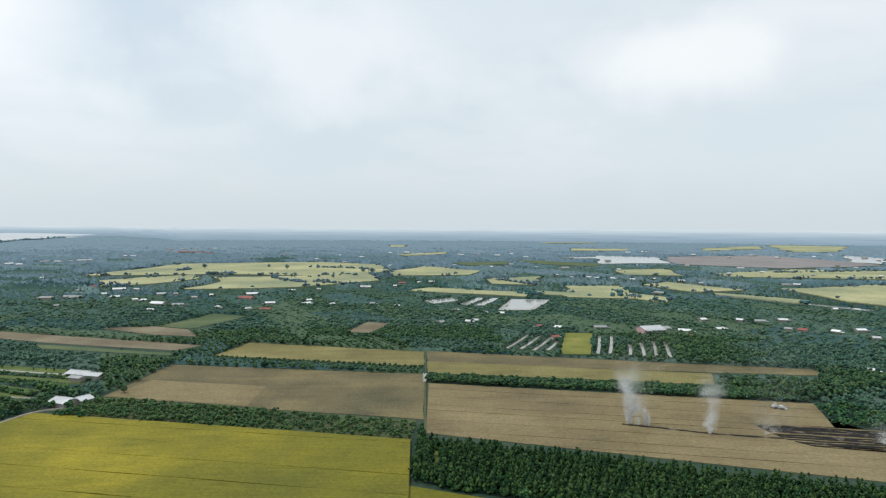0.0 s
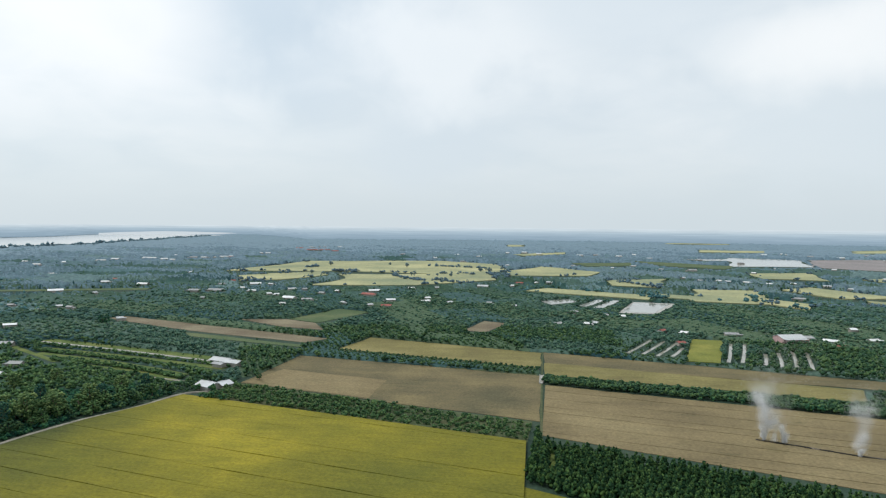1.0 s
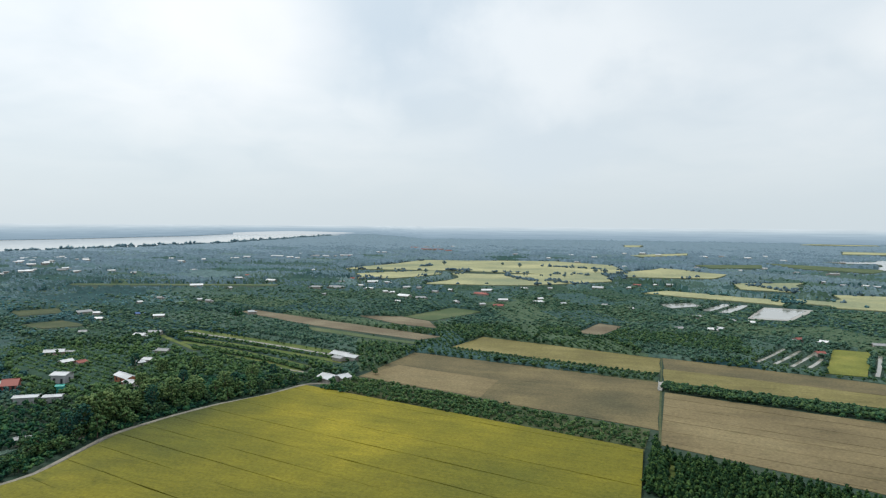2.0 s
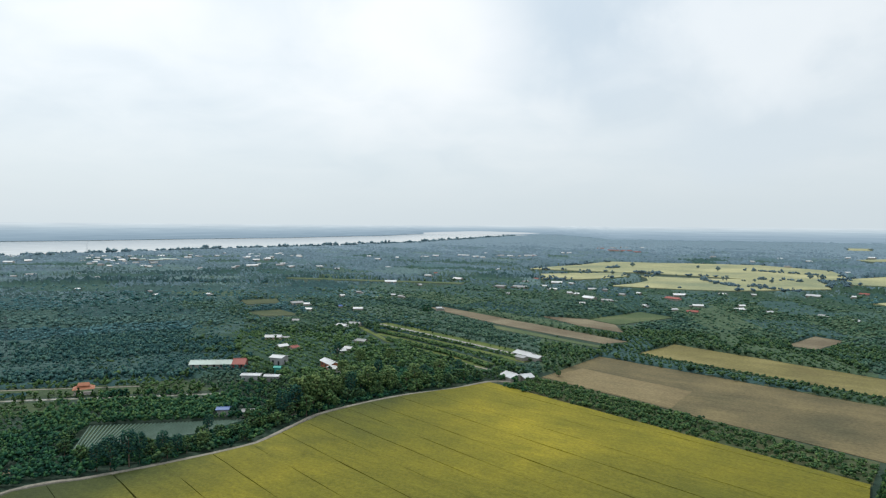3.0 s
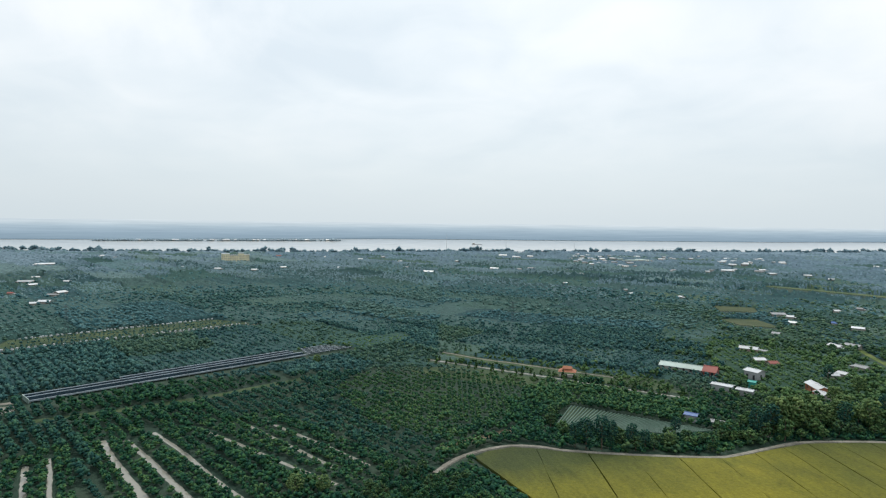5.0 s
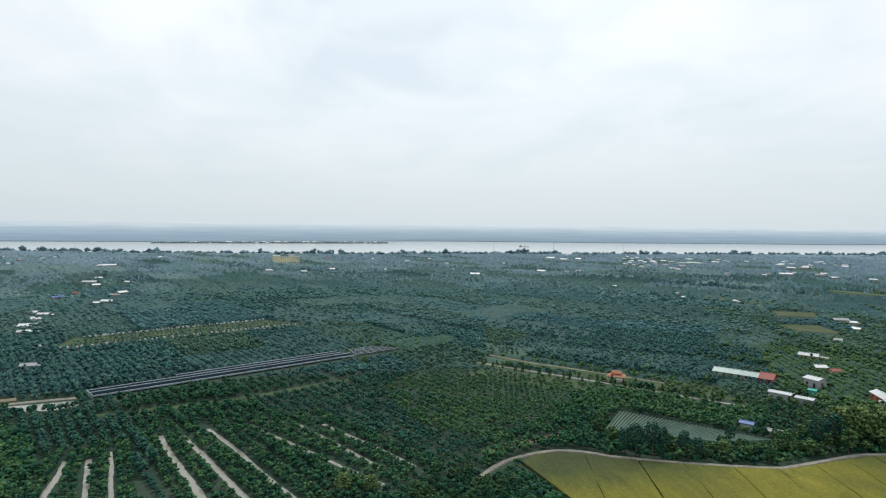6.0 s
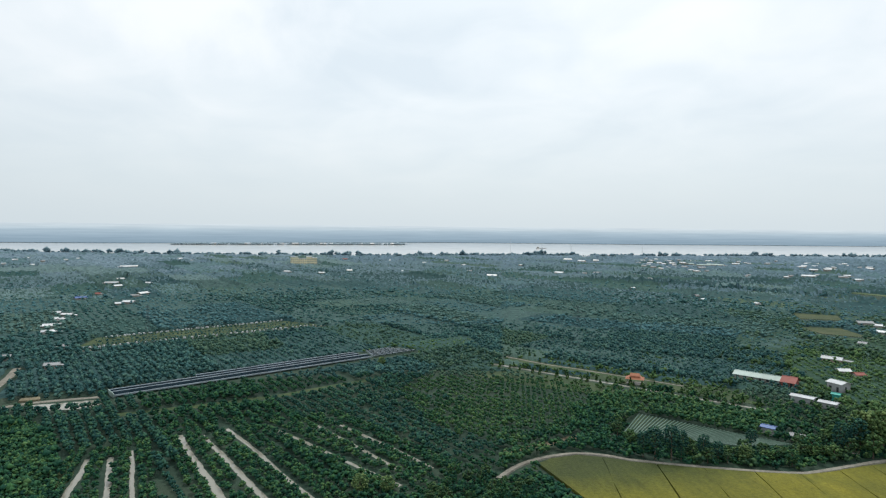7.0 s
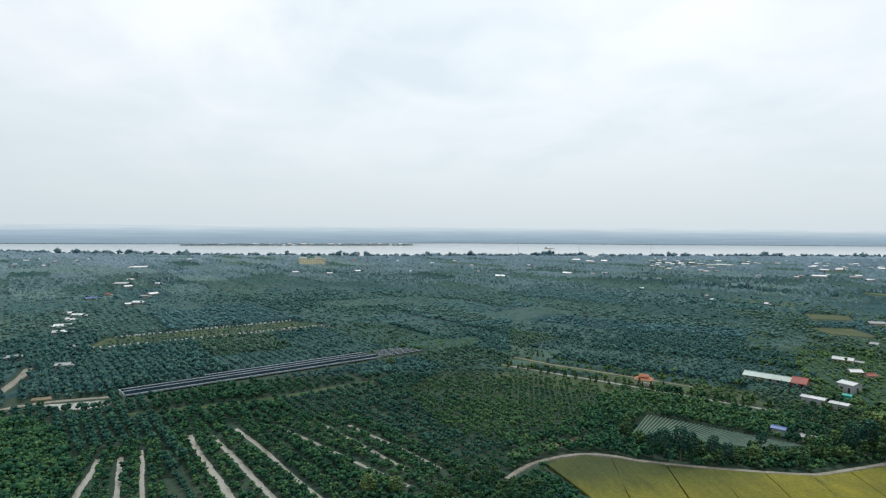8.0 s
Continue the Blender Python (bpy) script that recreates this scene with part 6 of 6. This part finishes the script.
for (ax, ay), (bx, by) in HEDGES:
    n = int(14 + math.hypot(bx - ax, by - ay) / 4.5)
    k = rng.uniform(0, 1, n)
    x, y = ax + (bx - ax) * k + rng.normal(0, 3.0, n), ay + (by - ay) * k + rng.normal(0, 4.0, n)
    stand("hedge", x, y, rng.uniform(2.0, 4.5, n) * np.where(rng.random(n) < 0.15, 1.6, 1.0), rng.uniform(1.6, 3.0, n), 7, M_LEAF_HAZED_OUT, "uneven tree line between distant rice fields", "tree line")
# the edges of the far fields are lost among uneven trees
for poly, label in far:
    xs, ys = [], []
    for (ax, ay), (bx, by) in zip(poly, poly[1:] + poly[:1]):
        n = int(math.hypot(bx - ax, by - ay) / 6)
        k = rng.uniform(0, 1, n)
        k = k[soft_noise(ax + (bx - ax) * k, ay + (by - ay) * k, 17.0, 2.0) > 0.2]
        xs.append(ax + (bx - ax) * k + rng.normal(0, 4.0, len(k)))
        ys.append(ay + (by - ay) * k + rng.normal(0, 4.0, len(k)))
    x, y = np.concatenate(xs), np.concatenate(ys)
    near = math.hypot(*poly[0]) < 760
    stand("hedge", x, y, rng.uniform(1.8, 5.0, len(x)) * np.where(rng.random(len(x)) < 0.1, 1.6, 1.0), rng.uniform(1.5, 3.0, len(x)), 6, M_LEAF_HAZED_MID if near else M_LEAF_HAZED_OUT, "uneven trees along the edge of a distant rice field", "tree line", False, 0.8, True)
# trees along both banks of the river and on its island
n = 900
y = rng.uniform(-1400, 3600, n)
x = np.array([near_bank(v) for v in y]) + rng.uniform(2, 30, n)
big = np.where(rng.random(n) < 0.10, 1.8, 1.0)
stand("bank_trees", x, y, rng.uniform(4.5, 8.0, n) * big, rng.uniform(4, 7, n) * big ** 0.5, 6, M_LEAF_HAZED_FAR, "hazy row of trees along the river bank", "woodland")
plot("island", [(-2150, -580), (-2185, -590), (-2300, 180), (-2272, 222), (-2255, 180)], -0.4, M_LEAF_HAZED_ISLE, "low wooded island in the river", "island")
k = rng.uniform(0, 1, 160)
stand("island_trees", -2168 - 105 * k + rng.uniform(-12, 12, 160), -575 + 780 * k, rng.uniform(1.8, 3.8, 160), rng.uniform(4, 8, 160), 6, M_LEAF_HAZED_ISLE, "hazy trees on the river island", "woodland")


for k in (0.16, 0.3, 0.36, 0.44, 0.5, 0.53, 0.62, 0.66, 0.74, 0.8, 0.84, 0.93):
    house(-2162 - 105 * k, -575 + 780 * k, random.uniform(14, 26), 8, 95 + random.uniform(-12, 12), M_ROOF_BRIGHT, M_WALL, 3.4, 1.6, "low pale-roofed house on the shore of the river island", False, "house", False, "houses on the river island")


# ---------- single trees ----------
def limb(bm, a, b, r0, r1):
    """A tapered six-sided limb from a to b."""
    a, b = Vector(a), Vector(b)
    q = (b - a).to_track_quat("Z", "Y").to_matrix()
    rings = []
    for p, r in ((a, r0), (b, r1)):
        rings.append([bm.verts.new(p + q @ Vector((r * math.cos(i * math.pi / 3), r * math.sin(i * math.pi / 3), 0))) for i in range(6)])
    for i in range(6):
        bm.faces.new((rings[0][i], rings[0][(i + 1) % 6], rings[1][(i + 1) % 6], rings[1][i]))


def tree(h, r, material, label, k=64, cone=False):
    """A single tree: trunk with limbs, and a crown of leaf clumps with gaps."""
    ob = tagged(new("tree"), label, "tree", "single trees along the farm track")
    bm = bmesh.new()
    limb(bm, (0, 0, -0.1), (0.05, 0, h * 0.5), 0.05 * r + 0.05, 0.03 * r + 0.03)
    limb(bm, (0.05, 0, h * 0.5), (0, 0.1, h * 0.85), 0.03 * r + 0.03, 0.02)
    for i in range(5):
        a = i * 1.26 + h
        z = h * (0.3 + 0.07 * i)
        limb(bm, (0.03, 0, z), (r * 0.65 * math.cos(a), r * 0.65 * math.sin(a), z + h * 0.22), 0.02 * r + 0.02, 0.02)
    part("trunk", bm, M_BARK, ob)
    v, f = crowns(np.zeros(1), np.zeros(1), np.array([h]), np.array([r]), k, cone, 0.85, True)
    from_arrays("crown", v, f, material, ob)
    return ob


ROUND = [tree(5.6, 2.3, M_LEAF_WARM, "leafy dark green tree beside the farm track"), tree(4.4, 2.1, M_LEAF_WARM, "round dark green tree with an uneven crown", 56),
         tree(6.4, 2.5, M_LEAF_OLIVE, "tall light green bamboo-like tree by the track", 72), tree(5.2, 2.5, M_LEAF_OLIVE, "broad olive-green tree near the farmstead", 64),
         tree(4.8, 1.5, M_LEAF, "slim dark green tree near the track", 48), tree(3.4, 0.85, M_LEAF_DARK, "slim pointed young tree by the canal", 30, True),
         tree(6.0, 2.9, M_LEAF_HAZED_FAR, "broad hazy tree standing in the far rice land", 40), tree(7.0, 2.0, M_LEAF_HAZED_FAR, "tall hazy tree standing in the far rice land", 40),
         tree(11.6, 3.2, M_LEAF_BLUE, "tall feathery dark green tree beside the nursery", 210), tree(10.5, 4.3, M_LEAF_BAMBOO, "tall broad olive-green tree above the farm track", 210), tree(6.0, 2.6, M_LEAF_LIGHT, "round light green tree at the edge of the track", 150)]
used = set()


def set_tree(i, x, y, scale):
    m = pose(x, y, 0, 0, 0, random.uniform(0, 360)) @ Matrix.Diagonal((scale, scale, scale * random.uniform(0.85, 1.12), 1))
    if i in used:
        copy_thing(ROUND[i], m @ Matrix.Diagonal((*(1 / k for k in ROUND[i].scale), 1)))
    else:
        used.add(i)
        ROUND[i].matrix_basis = m
    return m


def set_grove(poly, along, across, turn, kinds, lo, hi, hide=0.55, cap=999, h=5.0):
    x, y = rows_in(poly, along, across, turn, along * 0.42)
    ok = free(x, y, (), np.full(len(x), h), hide)
    for u, v in list(zip(x[ok], y[ok]))[:cap]:
        set_tree(random.choice(kinds), u, v, random.uniform(lo, hi))


# the tall trees by the track: place, kind, height over that kind's own
for x, y, i, s in ((-177, 89, 8, 0.8), (-174.5, 91.5, 8, 1.02), (-173, 96, 8, 1.08), (-173.5, 99.5, 8, 0.82), (-171.5, 105.5, 8, 0.74), (-169.5, 109, 8, 0.66), (-168.5, 117, 9, 0.55), (-164.5, 129.5, 10, 0.95), (-168, 126, 10, 0.85),
                   (-172.5, 158, 8, 1.22), (-170.5, 150.5, 8, 0.92), (-175, 163, 9, 1.2), (-174, 169, 9, 1.3), (-176, 175, 9, 1.05), (-174.5, 180, 9, 1.2), (-178, 192, 9, 0.95), (-168, 194.5, 9, 1.15), (-164.5, 203.5, 9, 1.1), (-170, 186, 8, 0.95),
                   (-181, 183, 9, 1.0), (-160.5, 216, 9, 1.0), (-163, 226, 8, 0.8), (-160.5, 235, 9, 0.88), (-154.5, 242.5, 8, 0.72), (-178.5, 126, 8, 0.68), (-171, 141, 10, 1.3), (-168, 29, 10, 0.9), (-160, 3, 9, 0.68), (-159, 10, 9, 0.56), (-307, 16, 9, 0.6),
                   (-184, 200, 9, 0.95), (-190, 178, 8, 0.8), (-172, 212, 9, 0.9), (-180, 215, 8, 0.85), (-195, 208, 9, 0.8), (-206, 232, 9, 0.85), (-225, 236, 8, 0.8), (-198, 246, 9, 0.75)):
    set_tree(i, x, y, s)
set_grove(TRACK_SIDE, 4.0, 4.3, 35, (0, 0, 1, 3, 4), 0.7, 1.1, 0.45, 60)
set_grove(VILLAGE_SIDE, 4.6, 5.0, 50, (0, 2, 2, 3, 3, 1), 0.8, 1.3, 0.1, 80)
set_grove(LOWER_GROVE, 3.5, 3.8, 27, (4, 4, 1, 10), 0.6, 0.9, 0.2, 70)
for a, b, n, off in (((-304, 73), (-219, 160), 24, 2.6), ((-304, 73), (-219, 160), 20, -3.2), ((-325, 87), (-249, 167), 20, 2.6)):
    d = math.hypot(b[0] - a[0], b[1] - a[1])
    for i in range(n):
        k = (i + random.uniform(0.2, 0.8)) / n
        set_tree(5, a[0] + (b[0] - a[0]) * k - (b[1] - a[1]) / d * off, a[1] + (b[1] - a[1]) * k + (b[0] - a[0]) / d * off, random.uniform(0.7, 1.15))
for i in range(26):
    k = random.random()
    set_tree(random.choice((5, 5, 1, 4)), -281 + 138 * k + random.uniform(-1, 1), 343 - 38 * k + random.uniform(-1.5, 1.5), random.uniform(0.35, 0.6))
for x, y, i, s in ((-286, 398, 4, 1.7), (-281, 396, 4, 1.8), (-176, 268, 5, 1.6), (-129, 268, 0, 0.8), (-116, 268, 1, 0.8), (-300, 880, 6, 1.1), (-145, 860, 7, 1.5), (-150, 864, 7, 1.3), (-190, 1050, 6, 1.3), (-45, 960, 6, 1.5), (-60, 975, 6, 1.4), (-52, 985, 7, 1.2), (-95, 870, 6, 1.0), (-330, 1070, 6, 1.5), (-230, 1100, 6, 1.1)):
    set_tree(i, x, y, s)
for x, y, n, w in ((-120, 880, 3, 50), (-30, 920, 7, 25), (-250, 915, 4, 120)):
    for i in range(n):
        set_tree(random.choice((6, 6, 7)), x + random.gauss(0, w * 0.25), y + random.uniform(-5, 5), random.uniform(0.5, 0.9))


# ---------- boat and footbridge ----------
def barge(x, y, turn):
    ob = tagged(new("river_barge"), "dark cargo barge lying on the pale river", "boat")
    bm = bmesh.new()
    prism(bm, [(-16, -2.6), (12, -2.8), (17, 0), (12, 2.8), (-16, 2.6)], -1.3, 0.6)
    part("hull", bm, M_ROOF_GREY, ob)
    bm = bmesh.new()
    box(bm, -15, -2, 0.6, -8, 2, 4.2)
    part("cabin", bm, M_WALL, ob)
    bm = bmesh.new()
    box(bm, 2, -0.3, 0.6, 2.6, 0.3, 13)
    part("mast", bm, M_STEEL, ob)
    ob.matrix_world = pose(x, y, 0, 0, 0, turn)


barge(-1960, 617, 80)


def footbridge(x, y, turn):
    ob = tagged(new("footbridge"), "small wooden footbridge on posts by the farm track", "bridge")
    bm = bmesh.new()
    box(bm, -3.6, -0.6, 1.0, 3.6, 0.6, 1.15)
    part("deck", bm, M_PATH, ob)
    for s in (-1, 1):
        bm = bmesh.new()
        box(bm, -3.6, s * 0.58 - 0.04, 1.75, 3.6, s * 0.58 + 0.04, 1.85)
        part("rail", bm, M_BARK, ob)
        for i in range(5):
            bm = bmesh.new()
            box(bm, -3.4 + 1.7 * i - 0.06, s * 0.58 - 0.06, 0, -3.4 + 1.7 * i + 0.06, s * 0.58 + 0.06, 1.75)
            part("post", bm, M_BARK, ob)
    ob.matrix_world = pose(x, y, 0, 0, 0, turn)


footbridge(-171, 153, 35)


# ---------- smoke over the burning stubble: billows of fine flakes ----------
def smoke(x, y, h, r, n, drift, puffs=90, flake=1.0):
    """Soft billows that widen, swirl and thin out as they rise."""
    u = np.sort(rng.uniform(0, 1, puffs)) ** 1.1
    sx, sy = x + drift * u ** 1.6 + r * 0.35 * np.sin(u * 7 + x) * u, y + r * 0.35 * np.cos(u * 6 + y) * u
    sx, sy = sx + rng.normal(0, 0.42, puffs) * r * u ** 0.6, sy + rng.normal(0, 0.42, puffs) * r * u ** 0.6
    size = (0.3 + 0.3 * r * u ** 0.8) * rng.uniform(0.5, 1.4, puffs)
    weight = (1.03 - u) ** 1.1 * (0.25 + u) * rng.uniform(0.3, 1.6, puffs)
    i = rng.choice(puffs, n, p=weight / weight.sum())
    c = np.stack([sx[i], sy[i], 0.3 + h * u[i]], -1) + rng.normal(size=(n, 3)) * (size[i] * 0.72)[:, None] * (1.0, 1.0, 1.35)
    c[:, 2] = np.abs(c[:, 2]) + 0.1
    v = rng.normal(size=(n, 3, 3)) * (rng.uniform(0.03, 0.07, n) * flake)[:, None, None] + c[:, None, :]
    f = np.array([(0, 1, 2)])[None] + (np.arange(n) * 3)[:, None, None]
    tagged(from_arrays("smoke_plume", v.reshape(-1, 3), f.reshape(-1, 3), M_SMOKE), "thin white smoke rising from burning stubble", "smoke", kind="stuff")


smoke(81.5, 216.5, 20, 5.0, 110000, -1.0, 110, 0.66)
smoke(87.0, 214.3, 9, 2.6, 26000, -3.0, 40, 0.66)
smoke(105.5, 205, 20, 5.4, 70000, 2.0, 80, 0.6)
smoke(158, 192, 9, 9.0, 20000, 8, 90, 0.6)
smoke(84, 215, 40, 13, 45000, 6, 150, 0.5)
smoke(125, 203, 36, 24, 45000, 14, 150, 0.5)
